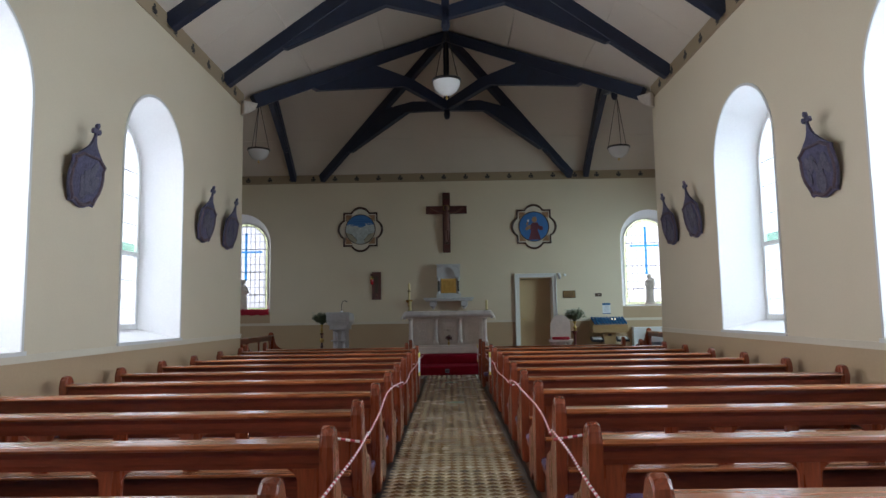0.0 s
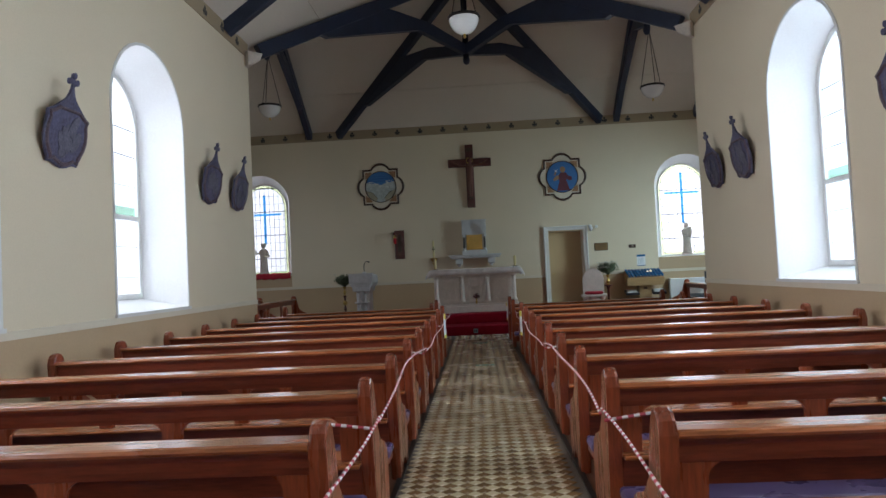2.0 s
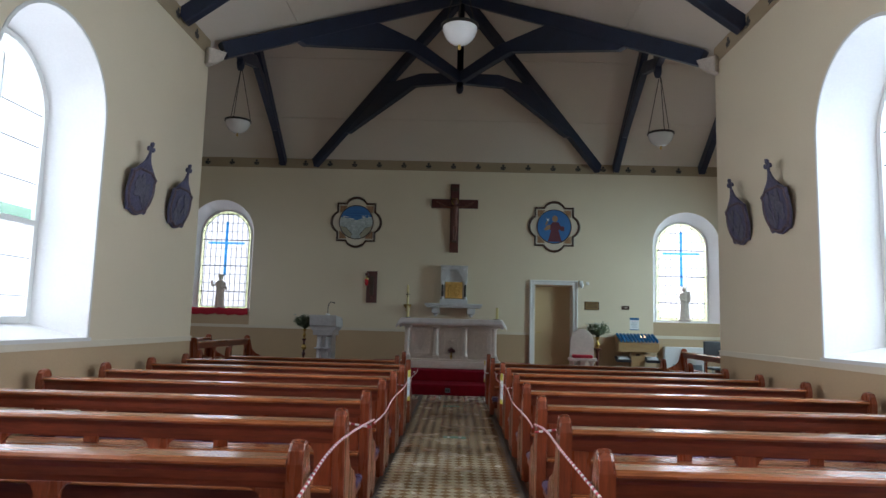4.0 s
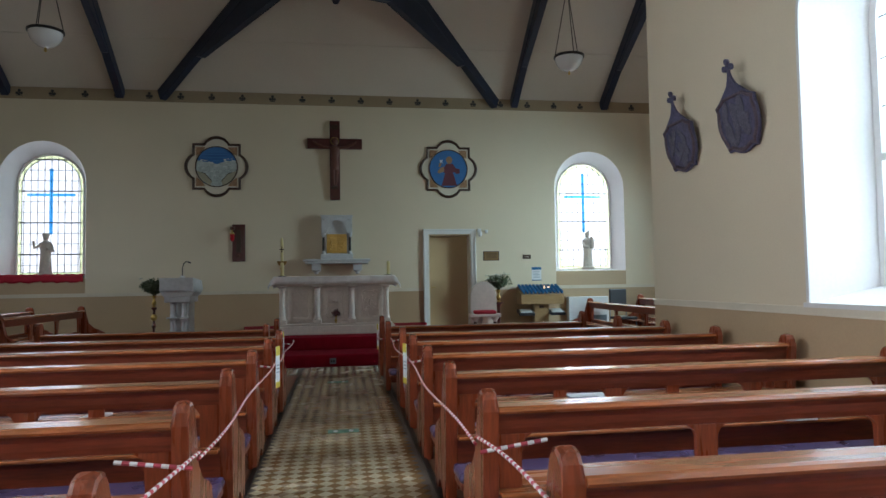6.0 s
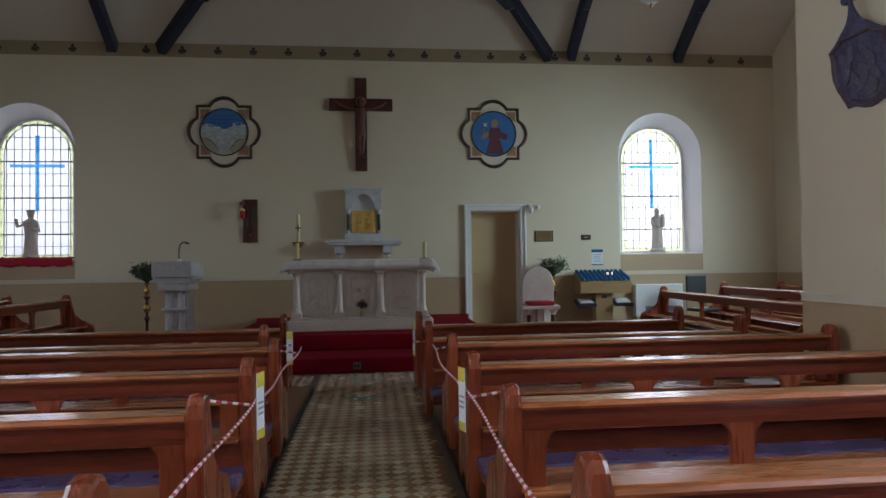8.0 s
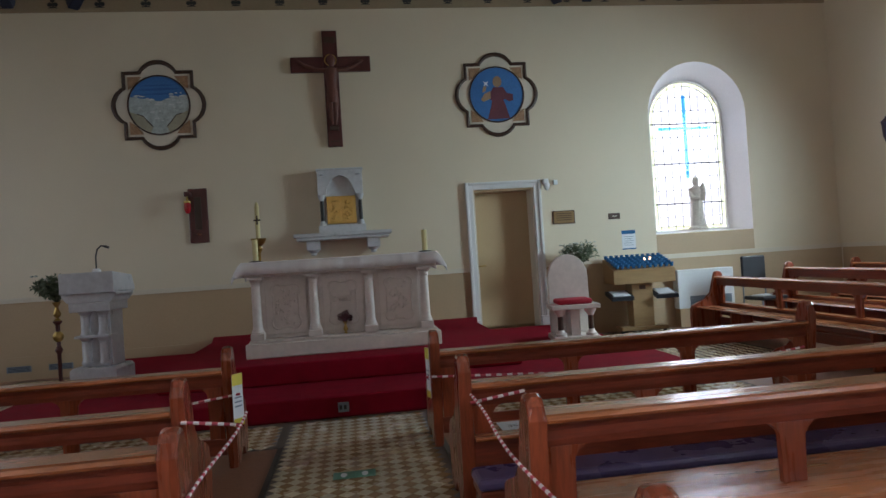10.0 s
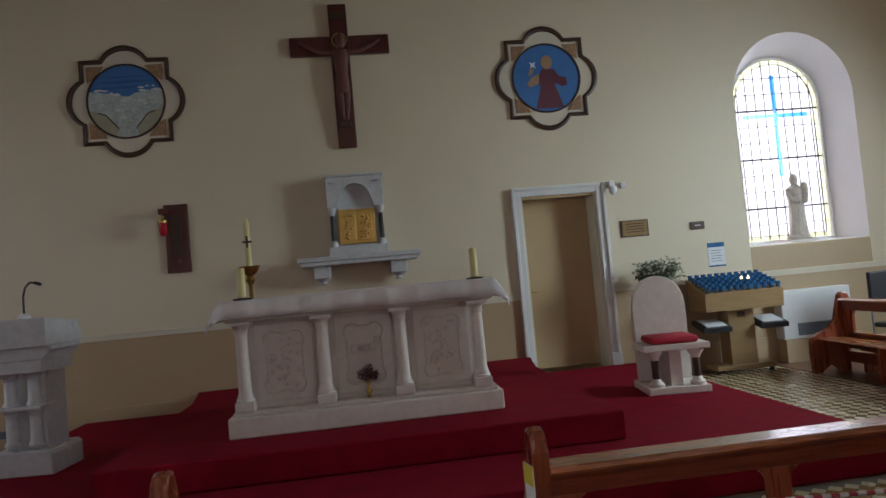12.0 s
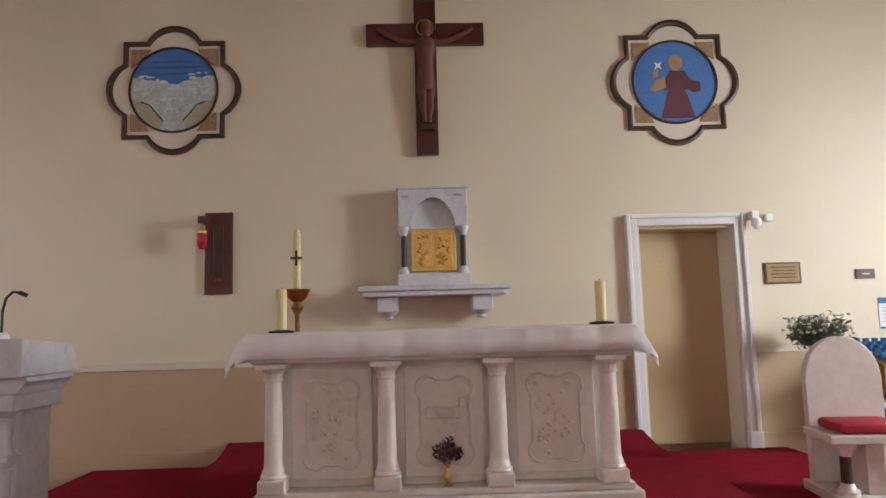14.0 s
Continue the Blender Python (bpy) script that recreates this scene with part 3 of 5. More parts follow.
def glazing(place, o, g, depth, number, coloured):
    win = thing("window_%d" % number, "tall round-headed window in a deep white reveal", "window")
    win["kind"] = "structure"
    part("reveal", lining(B(), place, o, g, depth), REVEAL, win, "white painted splayed reveal", True)
    c = (g[0] + g[1]) / 2
    top = g[3] + (g[1] - g[0]) / 2
    pane = part("pane", prism(B(), arch(*shrink(g, 0.02)), place, depth + 0.02, depth + 0.026), GLASS, win, "pale leaded glass")
    pane.visible_shadow = False
    if not coloured:
        part("frame", ring(B(), place, g, 0.07, depth - 0.03, depth + 0.05), TRIM, win, "white painted sash frame")
        part("meeting_rail", bar(B(), place, g[0] + 0.07, g[1] - 0.07, 2.30, 2.36, depth - 0.035, depth + 0.045), TRIM, win)
        band = part("border_pane", bar(B(), place, g[0] + 0.08, g[1] - 0.08, 2.365, 2.48, depth + 0.010, depth + 0.014), GLASS_G, win, "pale green border glass")
        band.visible_shadow = False
        rails = part("glazing_bar", bar(B(), place, c - 0.012, c + 0.012, g[2] + 0.07, g[3] + 0.5, depth - 0.01, depth + 0.012), TRIM, win)
        for z in (1.55, 1.95, 2.75, 3.15, 3.5):
            h = half_width(g, z) - 0.07
            part("glazing_bar", bar(B(), place, c - h, c + h, z, z + 0.009, depth - 0.004, depth + 0.006), LEAD, win)
        part("sill", bar(B(), place, o[0] - 0.05, o[1] + 0.05, o[2] - 0.035, o[2] + 0.004, -0.03, 0.10), TRIM, win, "off-white moulded sill")
        part("edge_bead", ring(B(), place, (o[0] - 0.035, o[1] + 0.035, o[2] + 0.006, o[3] - 0.001), 0.035, -0.012, 0.0, False), TRIM, win)
        return win
    part("frame", ring(B(), place, g, 0.035, depth - 0.02, depth + 0.04), REVEAL, win, "slim metal frame")
    # leaded lights: quarries, border and a blue cross
    for i in range(1, 10):
        u = g[0] + (g[1] - g[0]) * i / 10
        k = abs(u - c) / ((g[1] - g[0]) / 2)
        zt = g[3] + (g[1] - g[0]) / 2 * math.sqrt(1 - k * k)
        part("lead_came", bar(B(), place, u - 0.0028, u + 0.0028, g[2] + 0.03, zt - 0.02, depth + 0.008, depth + 0.034), LEAD, win)
    for i, z in enumerate(np.arange(g[2] + 0.26, top - 0.1, 0.235)):
        h = half_width(g, z) - 0.02
        t2 = 0.011 if i % 3 == 1 else 0.0035
        part("lead_came", bar(B(), place, c - h, c + h, z - t2, z + t2, depth + 0.006, depth + 0.036), LEAD, win)
    bd = part("border_pane", ring(B(), place, shrink(g, 0.035), 0.06, depth + 0.010, depth + 0.014), GLASS_Y, win, "yellow-green border glass")
    bd.visible_shadow = False
    part("lead_came", ring(B(), place, shrink(g, 0.095), 0.007, depth + 0.006, depth + 0.034), LEAD, win)
    for nm, u0, u1, z0, z1 in (("cross_pane", c - 0.038, c + 0.038, 2.5, 4.0), ("cross_pane", c - 0.50, c - 0.038, 3.35, 3.44), ("cross_pane", c + 0.038, c + 0.50, 3.35, 3.44)):
        b = part(nm, bar(B(), place, u0, u1, z0 + 0.03, z1, depth + 0.004, depth + 0.008), GLASS_B, win, "blue glass cross")
        b.visible_shadow = False
    return win


num = 1
for pl in (place_left, place_right):
    for o in NAVE_WIN:
        g = (o[0] + 0.13, o[1] - 0.13, o[2] + 0.14, o[3] - 0.04)
        glazing(pl, o, g, 0.58, num, False)
        num += 1
for o in END_WIN:
    g = (o[0] + 0.19, o[1] - 0.18, o[2] + 0.03, o[3] - 0.02)
    glazing(place_end, o, g, 0.45, num, True)
    num += 1
for pl in (place_gable_w, place_gable_e):
    o = GABLE_WIN
    glazing(pl, o, (o[0] + 0.13, o[1] - 0.13, o[2] + 0.10, o[3] - 0.04), 0.58, num, False)
    num += 1

# ---- door ----
d = thing("door_1", "plain tan painted door set back in a white moulded frame", "door")
d["kind"] = "structure"
part("leaf", box(B(), DOOR[0] + 0.03, DOOR[1] - 0.03, YE + 0.30, YE + 0.345, 0.2, DOOR[3] - 0.03, 0.004), DOORP, d)
# Jambs paler than leaf and head: side light on the reveal put into colour.
part("jamb", box(B(), DOOR[0], DOOR[0] + 0.03, YE + 0.0, YE + 0.4, 0.2, DOOR[3]), CREAMP, d)
part("jamb", box(B(), DOOR[1] - 0.03, DOOR[1], YE + 0.0, YE + 0.4, 0.2, DOOR[3]), CREAMP, d)
part("head", box(B(), DOOR[0] + 0.03, DOOR[1] - 0.03, YE + 0.0, YE + 0.4, DOOR[3] - 0.03, DOOR[3]), DOORP, d)
for a, b in ((DOOR[0] - 0.12, DOOR[0]), (DOOR[1], DOOR[1] + 0.12)):
    p = part("architrave", box(B(), a, b, YE - 0.045, YE, 0.2, DOOR[3] + 0.12, 0.006), TRIM, d)
    out = a if a < DOOR[0] else b - 0.045
    part("moulding", box(B(), out, out + 0.045, YE - 0.07, YE - 0.045, 0.2, DOOR[3] + 0.12, 0.008), TRIM, p)
    part("plinth_block", box(B(), a - 0.006, b + 0.006, YE - 0.077, YE - 0.001, 0.201, 0.36, 0.006), TRIM, p)
p = part("architrave", box(B(), DOOR[0], DOOR[1], YE - 0.043, YE, DOOR[3], DOOR[3] + 0.12, 0.006), TRIM, d)
part("moulding", box(B(), DOOR[0] - 0.07, DOOR[1] + 0.07, YE - 0.068, YE - 0.043, DOOR[3] + 0.075, DOOR[3] + 0.118, 0.008), TRIM, p)
h = part("handle", tube(B(), [(DOOR[0] + 0.09, YE + 0.30, 1.22), (DOOR[0] + 0.09, YE + 0.25, 1.22), (DOOR[0] + 0.2, YE + 0.25, 1.22)], 0.009), BRASS, d, "brass lever handle")
part("wall_behind", box(B(), DOOR[0] - 0.2, DOOR[1] + 0.2, YE + 0.40, YE + 0.5, 0, DOOR[3] + 0.1), DOORP, d)

# ---- sanctuary ----
bm = B()
prism(bm, [(-3.6, 15.46), (3.25, 15.46), (3.25, YE - 0.03), (-3.6, YE - 0.03)], lambda u, v, d: (u, v, d), 0.0, 0.20, 0.015)
structure(part("platform", bm, CARPET), "red carpeted sanctuary step", "step")
bm = B()
prism(bm, [(-2.15, 16.28), (1.62, 16.28), (1.62, 18.9), (1.80, YE - 0.03), (-2.3, YE - 0.03), (-2.15, 18.9)], lambda u, v, d: (u, v, d), 0.204, 0.42, 0.015)
structure(part("platform_upper", bm, CARPET), "red carpeted upper step under the altar", "step")
t = thing("floor_socket", "grey metal double socket in the step riser", "socket")
part("plate", box(B(), -0.34, -0.24, 15.448, 15.458, 0.05, 0.14, 0.003), GREYM, t)
for x in (-0.315, -0.275):
    part("outlet", box(B(), x - 0.012, x + 0.012, 15.443, 15.447, 0.075, 0.115, 0.001), BLACK, t)

al = thing("altar", "carved white marble altar with four columns", "altar", (-0.26, 16.82, 0.42))
part("plinth", box(B(), -1.09, 1.09, -0.02, 0.92, 0.0, 0.16, 0.012), MARBLE, al)
part("plinth_mould", box(B(), -1.05, 1.05, 0.01, 0.89, 0.16, 0.20, 0.012), MARBLE, al)
part("body", box(B(), -0.96, 0.96, 0.14, 0.80, 0.20, 0.90, 0.006), MARBLE, al)
part("mensa", box(B(), -1.08, 1.08, 0.0, 0.90, 0.90, 1.055, 0.02), MARBLE, al)


def quatre(w, hgt, lobe):
    """Outline of a panel with four round lobes."""
    pts = []
    for cx, cz, a0 in ((w - lobe, hgt - lobe, -45), (-(w - lobe), hgt - lobe, 45), (-(w - lobe), -(hgt - lobe), 135), (w - lobe, -(hgt - lobe), 225)):
        for i in range(9):
            a = radians(a0 + i * 180 / 8 - 0)
            pts.append((cx + lobe * math.cos(a), cz + lobe * math.sin(a)))
    return pts


for x in (-0.64, 0.0, 0.64):
    fld = part("panel", box(B(), x - 0.23, x + 0.23, 0.125, 0.14, 0.24, 0.86, 0.006), MARBLE, al)
    big = quatre(0.17, 0.26, 0.075)
    small = quatre(0.15, 0.24, 0.06)
    bm = B()
    lo = [bm.verts.new((x + u, 0.124, 0.55 + v)) for u, v in big]
    mid = [bm.verts.new((x + u * 0.96, 0.115, 0.55 + v * 0.97)) for u, v in big]
    inn = [bm.verts.new((x + u, 0.122, 0.55 + v)) for u, v in small]
    for ra, rb in ((lo, mid), (mid, inn)):
        for i in range(len(ra)):
            bm.faces.new((ra[i], ra[(i + 1) % len(ra)], rb[(i + 1) % len(ra)], rb[i]))
    part("carved_border", bm, MARBLE, fld)
    bm = B()
    rng = random.Random(int(x * 100) + 7)
    if x == 0.0:
        lathe(bm, [(0.02, -0.03), (0.05, -0.02), (0.055, 0.0), (0.04, 0.02)], (0, 0.115, 0.60), 12)
        box(bm, -0.11, 0.09, 0.11, 0.126, 0.56, 0.63, 0.01)
        for q in (-0.1, -0.06, 0.03, 0.07):
            box(bm, q - 0.01, q + 0.01, 0.113, 0.126, 0.50, 0.56)
        box(bm, 0.08, 0.13, 0.108, 0.126, 0.62, 0.68, 0.01)
    else:
        for i in range(34):
            a, b = x + rng.uniform(-0.11, 0.11), 0.55 + rng.uniform(-0.2, 0.2)
            lathe(bm, [(0.005, -0.014), (0.013, -0.009), (0.014, 0.0), (0.006, 0.011)], (a, 0.124, b), 6)
    part("carved_relief", bm, MARBLE, fld)["kind"] = "stuff"
for x in (-0.955, -0.325, 0.30, 0.935):
    c = part("column", lathe(B(), [(0.062, 0.30), (0.062, 0.32), (0.055, 0.33), (0.052, 0.36), (0.047, 0.80), (0.055, 0.805), (0.055, 0.82)], (x, 0.06, 0), 18), MARBLE, al, "", True)
    part("base", box(B(), x - 0.075, x + 0.075, -0.015, 0.135, 0.20, 0.275, 0.008), MARBLE, c)
    part("torus", lathe(B(), [(0.068, 0.275), (0.074, 0.285), (0.068, 0.3)], (x, 0.06, 0), 18), MARBLE, c, "", True)
    bm = lathe(B(), [(0.05, 0.82), (0.055, 0.845), (0.075, 0.87), (0.07, 0.875)], (x, 0.06, 0), 12)
    box(bm, x - 0.085, x + 0.085, -0.025, 0.145, 0.872, 0.90, 0.004)
    part("capital", bm, MARBLE, c)
# linen
cl = B()
NX = 60
rows = []
sect = [(-0.035, 0.93), (-0.032, 1.0), (-0.025, 1.058), (0.0, 1.066), (0.2, 1.065), (0.45, 1.065), (0.7, 1.065), (0.9, 1.066), (0.925, 1.05), (0.93, 0.9)]
for i in range(NX + 1):
    u = i / NX
    row = []
    for j, (y, z) in enumerate(sect):
        if u < 0.05:
            k = u / 0.05
            x = -1.20 + 0.11 * k
            zz = z - 0.17 * (1 - k) ** 1.4 if z > 0.95 else z - 0.06 * (1 - k)
        elif u > 0.95:
            k = (1 - u) / 0.05
            x = 1.20 - 0.11 * k
            zz = z - 0.17 * (1 - k) ** 1.4 if z > 0.95 else z - 0.06 * (1 - k)
        else:
            x = -1.09 + 2.18 * (u - 0.05) / 0.9
            zz = z
        yy = y + (0.006 * math.sin(x * 23) + 0.004 * math.sin(x * 51) if y < 0 else 0)
        row.append(cl.verts.new((x, yy, zz)))
    rows.append(row)
for r0, r1 in zip(rows, rows[1:]):
    for j in range(len(sect) - 1):
        cl.faces.new((r0[j], r1[j], r1[j + 1], r0[j + 1]))
linen = part("altar_cloth", cl, CLOTH, None, "", True)
linen.matrix_world = pose(-0.26, 16.82, 0.42)
sol = linen.modifiers.new("thick", "SOLIDIFY")
sol.thickness, sol.offset = 0.004, 1
tagged(linen, "white linen cloth draped over the altar", "altar cloth")


def altar_candle(x, y, z):
    t = thing("altar_candle", "thick cream candle on a low dark holder", "candle", (x, y, z), 0, "altar candles")
    part("holder", lathe(B(), [(0.075, 0.0), (0.08, 0.012), (0.05, 0.016), (0.04, 0.02)], seg=20), RIM, t, "dark metal dish", True)
    part("wax", lathe(B(), [(0.033, 0.02), (0.033, 0.26), (0.027, 0.268), (0.008, 0.262)], seg=20), WAX, t, "", True)
    part("wick", lathe(B(), [(0.0025, 0.262), (0.002, 0.28)], seg=6), BLACK, t)


altar_candle(-1.24, 17.2, 1.489)
altar_candle(0.745, 17.2, 1.489)
t = thing("paschal_candle", "tall paschal candle in a brass floor stand", "candle", (-1.33, 18.2, 0.42))
part("stand", lathe(B(), [(0.16, 0.0), (0.17, 0.02), (0.06, 0.06), (0.025, 0.1), (0.022, 0.5), (0.04, 0.54), (0.022, 0.58), (0.02, 1.2), (0.05, 1.25), (0.03, 1.29)], seg=18), BRASS, t, "brass stand", True)
part("bowl", lathe(B(), [(0.03, 1.29), (0.08, 1.33), (0.10, 1.38), (0.105, 1.39), (0.03, 1.37)], seg=18), BRASS, t, "", True)
part("wax", lathe(B(), [(0.03, 1.37), (0.03, 1.80), (0.02, 1.85), (0.004, 1.87)], seg=14), WAX, t, "", True)
bm = box(B(), -0.045, 0.045, -0.036, -0.029, 1.62, 1.64)
box(bm, -0.009, 0.009, -0.037, -0.030, 1.57, 1.69)
part("cross_stud", bm, FRAME, t)


def bouquet(bm_s, bm_l, base, spread, height, n, rng, size=0.035):
    """Thin stems with small blades of leaf along them."""
    bx, by, bz = base
    for i in range(n):
        a, r = rng.uniform(0, 6.283), spread * math.sqrt(rng.random())
        top = (bx + r * math.cos(a), by + r * math.sin(a), bz + height * rng.uniform(0.55, 1.0) * (1 - 0.35 * (r / spread) ** 2))
        mid = (bx + 0.4 * (top[0] - bx), by + 0.4 * (top[1] - by), bz + 0.55 * (top[2] - bz))
        tube(bm_s, [base, mid, top], 0.003, 4)
        for k in range(9):
            f = rng.uniform(0.5, 1.05)
            c = Vector((bx + (top[0] - bx) * f, by + (top[1] - by) * f, bz + (top[2] - bz) * f)) + Vector((rng.uniform(-1, 1), rng.uniform(-1, 1), rng.uniform(-1, 1))) * 0.03
            u = Vector((rng.uniform(-1, 1), rng.uniform(-1, 1), rng.uniform(-0.4, 1))).normalized() * size * rng.uniform(0.6, 1.3)
            v = u.orthogonal().normalized() * size * 0.35
            w = u.cross(v).normalized() * 0.004
            vs = [bm_l.verts.new(p) for p in (c - u, c + v + w, c + u, c - v + w)]
            bm_l.faces.new(vs)


def brass_vase(name, label, at, scale, leaf, spread, height, n, seed, petals=0):
    t = thing(name, label, "flower vase", at)
    s = scale
    part("vase", lathe(B(), [(0.045 * s, 0), (0.05 * s, 0.01 * s), (0.02 * s, 0.04 * s), (0.05 * s, 0.08 * s), (0.055 * s, 0.11 * s), (0.03 * s, 0.16 * s), (0.02 * s, 0.2 * s), (0.06 * s, 0.28 * s), (0.05 * s, 0.275 * s)], seg=18), BRASS, t, "polished brass vase", True)
    a, b = B(), B()
    rng = random.Random(seed)
    bouquet(a, b, (0, 0, 0.26 * s), spread, height, n, rng, 0.022 if s < 0.6 else 0.04)
    part("stems", a, leaf, t)
    part("leaves", b, leaf, t, "grey-green foliage")
    if petals:
        c = B()
        for i in range(petals):
            an, r = rng.uniform(0, 6.283), spread * math.sqrt(rng.random())
            lathe(c, [(0.004, -0.012), (0.018, -0.004), (0.02, 0.006), (0.006, 0.014)], (r * math.cos(an), r * math.sin(an), 0.26 * s + height * rng.uniform(0.5, 0.95)), 7)
        part("flowers", c, PETAL, t, "small pale flowers")["kind"] = "stuff"
    return t


brass_vase("altar_vase", "small brass vase of dried dark flowers before the altar", (-0.25, 16.885, 0.621), 0.5, DRIED, 0.085, 0.12, 24, 3)
ft = brass_vase("flower_vase", "brass vase with green foliage and pale flowers", (3.42, 19.38, 0.86), 1.0, LEAF, 0.29, 0.40, 95, 5, 60)
t = thing("vase_pedestal", "slim dark wooden pedestal under a vase", "pedestal", (3.42, 19.38, 0))
part("column", lathe(B(), [(0.13, 0.0), (0.13, 0.03), (0.04, 0.08), (0.035, 0.74), (0.06, 0.82), (0.11, 0.83), (0.11, 0.858)], seg=16), DARKWOOD, t, "", True)
t = thing("flower_stand", "turned dark floor stand with brass knops", "flower stand", (-3.66, 17.75, 0))
part("stem", lathe(B(), [(0.14, 0), (0.14, 0.02), (0.04, 0.07), (0.022, 0.12), (0.022, 0.55), (0.045, 0.6), (0.022, 0.65), (0.025, 0.9), (0.05, 0.93), (0.05, 0.948)], seg=16), DARKWOOD, t, "", True)
part("knop", lathe(B(), [(0.03, 0.70), (0.06, 0.74), (0.06, 0.78), (0.03, 0.82)], seg=16), BRASS, t, "brass knop", True)
brass_vase("flower_vase", "brass vase with grey-green foliage", (-3.66, 17.75, 0.95), 0.8, LEAF, 0.27, 0.36, 85, 8, 20)

for x in (-5.07, -4.49):
    t = thing("wall_vent", "dark slotted air vent low in the skirting", "vent", (x, YE - 0.022, 0.12), 0, "wall vents")
    part("plate", box(B(), -0.17, 0.17, -0.006, 0.0, 0.0, 0.09, 0.002), GREYM, t)
    for i in range(4):
        part("slot", box(B(), -0.15, 0.15, -0.008, -0.006, 0.012 + i * 0.02, 0.02 + i * 0.02), BLACK, t)

# lectern
lc = thing("lectern", "carved grey-white marble lectern", "lectern", (-3.13, 17.62, 0.2), -6)
part("base", prism(B(), [(-0.27, 0), (0.27, 0), (0.27, 0.17), (0.24, 0.2), (-0.24, 0.2), (-0.27, 0.17)], lambda u, v, d: (u, d, v), -0.24, 0.24, 0.01), MARBLE_G, lc)
part("body", box(B(), -0.175, 0.175, -0.12, 0.2, 0.2, 0.92, 0.008), MARBLE_G, lc)
for x in (-0.1, 0.1):
    for z0, z1 in ((0.24, 0.54), (0.57, 0.84)):
        part("colonnette", lathe(B(), [(0.066, z0), (0.066, z0 + 0.02), (0.05, z0 + 0.04), (0.048, z1 - 0.06), (0.058, z1 - 0.05), (0.05, z1 - 0.04), (0.078, z1)], (x, -0.14, 0), 14), MARBLE_G, lc, "", True)
part("string_course", box(B(), -0.2, 0.2, -0.235, 0.0, 0.54, 0.57, 0.006), MARBLE_G, lc)
part("cornice", box(B(), -0.235, 0.235, -0.25, 0.22, 0.845, 0.95, 0.01), MARBLE_G, lc)
part("neck", prism(B(), [(-0.25, 0.95), (0.25, 0.95), (0.275, 1.0), (0.315, 1.03), (0.315, 1.06), (-0.315, 1.06), (-0.315, 1.03), (-0.275, 1.0)], lambda u, v, d: (u, d, v), -0.25, 0.22, 0.01), MARBLE_G, lc)
bm = B()
prism(bm, [(-0.29, 1.062), (0.27, 1.062), (0.27, 1.11), (0.20, 1.25), (-0.29, 1.30)], lambda u, v, d: (d, u, v), -0.31, 0.31, 0.008)
part("desk", bm, MARBLE_G, lc, "sloping marble reading desk")
mc = thing("microphone", "black gooseneck microphone on the lectern", "microphone", (-3.08, 17.45, 1.5))
part("foot", lathe(B(), [(0.05, -0.004), (0.05, 0.02), (0.03, 0.04)], seg=14), WHITE, mc, "", True)
part("gooseneck", tube(B(), [(0, 0, 0.04), (0.0, 0, 0.18), (0.02, 0, 0.26), (0.06, 0, 0.30), (0.10, 0, 0.295)], 0.009), BLACK, mc)
part("capsule", tube(B(), [(0.10, 0, 0.295), (0.15, 0, 0.275)], 0.014), BLACK, mc)

# presider's chair
ch = thing("marble_chair", "white marble presider's chair with a round-topped back", "chair", (2.72, 17.62, 0.2), -8)
part("base", box(B(), -0.30, 0.30, -0.02, 0.55, 0.0, 0.07, 0.008), MARBLE, ch)
pts = [(-0.27, 0.07), (0.27, 0.07), (0.27, 0.82)] + [(0.27 * math.cos(math.pi * i / 16), 0.84 + 0.30 * math.sin(math.pi * i / 16)) for i in range(17)] + [(-0.27, 0.82)]
part("backrest", prism(B(), pts, lambda u, v, d: (u, d, v), 0.42, 0.50, 0.01), MARBLE, ch)
part("seat", box(B(), -0.32, 0.32, -0.03, 0.42, 0.42, 0.48, 0.008), MARBLE, ch)
part("web", box(B(), -0.06, 0.06, 0.06, 0.42, 0.07, 0.42, 0.004), MARBLE, ch)
for x in (-0.2, 0.2):
    c = part("column", lathe(B(), [(0.038, 0.15), (0.036, 0.33)], (x, 0.06, 0), 14), FRAME, ch, "dark red marble shaft", True)
    part("base", lathe(B(), [(0.075, 0.07), (0.075, 0.1), (0.05, 0.12), (0.042, 0.15)], (x, 0.06, 0), 14), MARBLE, c, "", True)
    part("capital", lathe(B(), [(0.04, 0.33), (0.05, 0.36), (0.075, 0.39), (0.08, 0.42)], (x, 0.06, 0), 14), MARBLE, c, "", True)
cu = part("seat_cushion", box(B(), -0.23, 0.23, 0.0, 0.40, 0.0, 0.07, 0.03), REDCLOTH, None, "", True)
cu.matrix_world = pose(2.72, 17.62, 0.682, 0, 0, -8)
tagged(cu, "thin red cushion on the marble chair", "cushion")

# ---- wall fittings ----
t = thing("tabernacle", "grey marble tabernacle with gilded doors on a shelf", "tabernacle", (-0.245, YE, 1.86))
part("shelf", box(B(), -0.74, 0.74, -0.40, 0.0, -0.02, 0.035, 0.008), MARBLE_G, t)
part("shelf_mould", box(B(), -0.70, 0.70, -0.37, 0.0, -0.07, -0.02, 0.01), MARBLE_G, t)
for x in (-0.46, 0.46):
    b = part("bracket", box(B(), x - 0.1, x + 0.1, -0.30, 0.0, -0.22, -0.07, 0.01), MARBLE_G, t)
    part("drop", lathe(B(), [(0.02, -0.30), (0.05, -0.285), (0.04, -0.26), (0.075, -0.24), (0.085, -0.22)], (x, -0.12, 0), 16), MARBLE_G, b, "", True)
part("base", box(B(), -0.36, 0.36, -0.24, 0.0, 0.035, 0.15, 0.008), MARBLE_G, t)
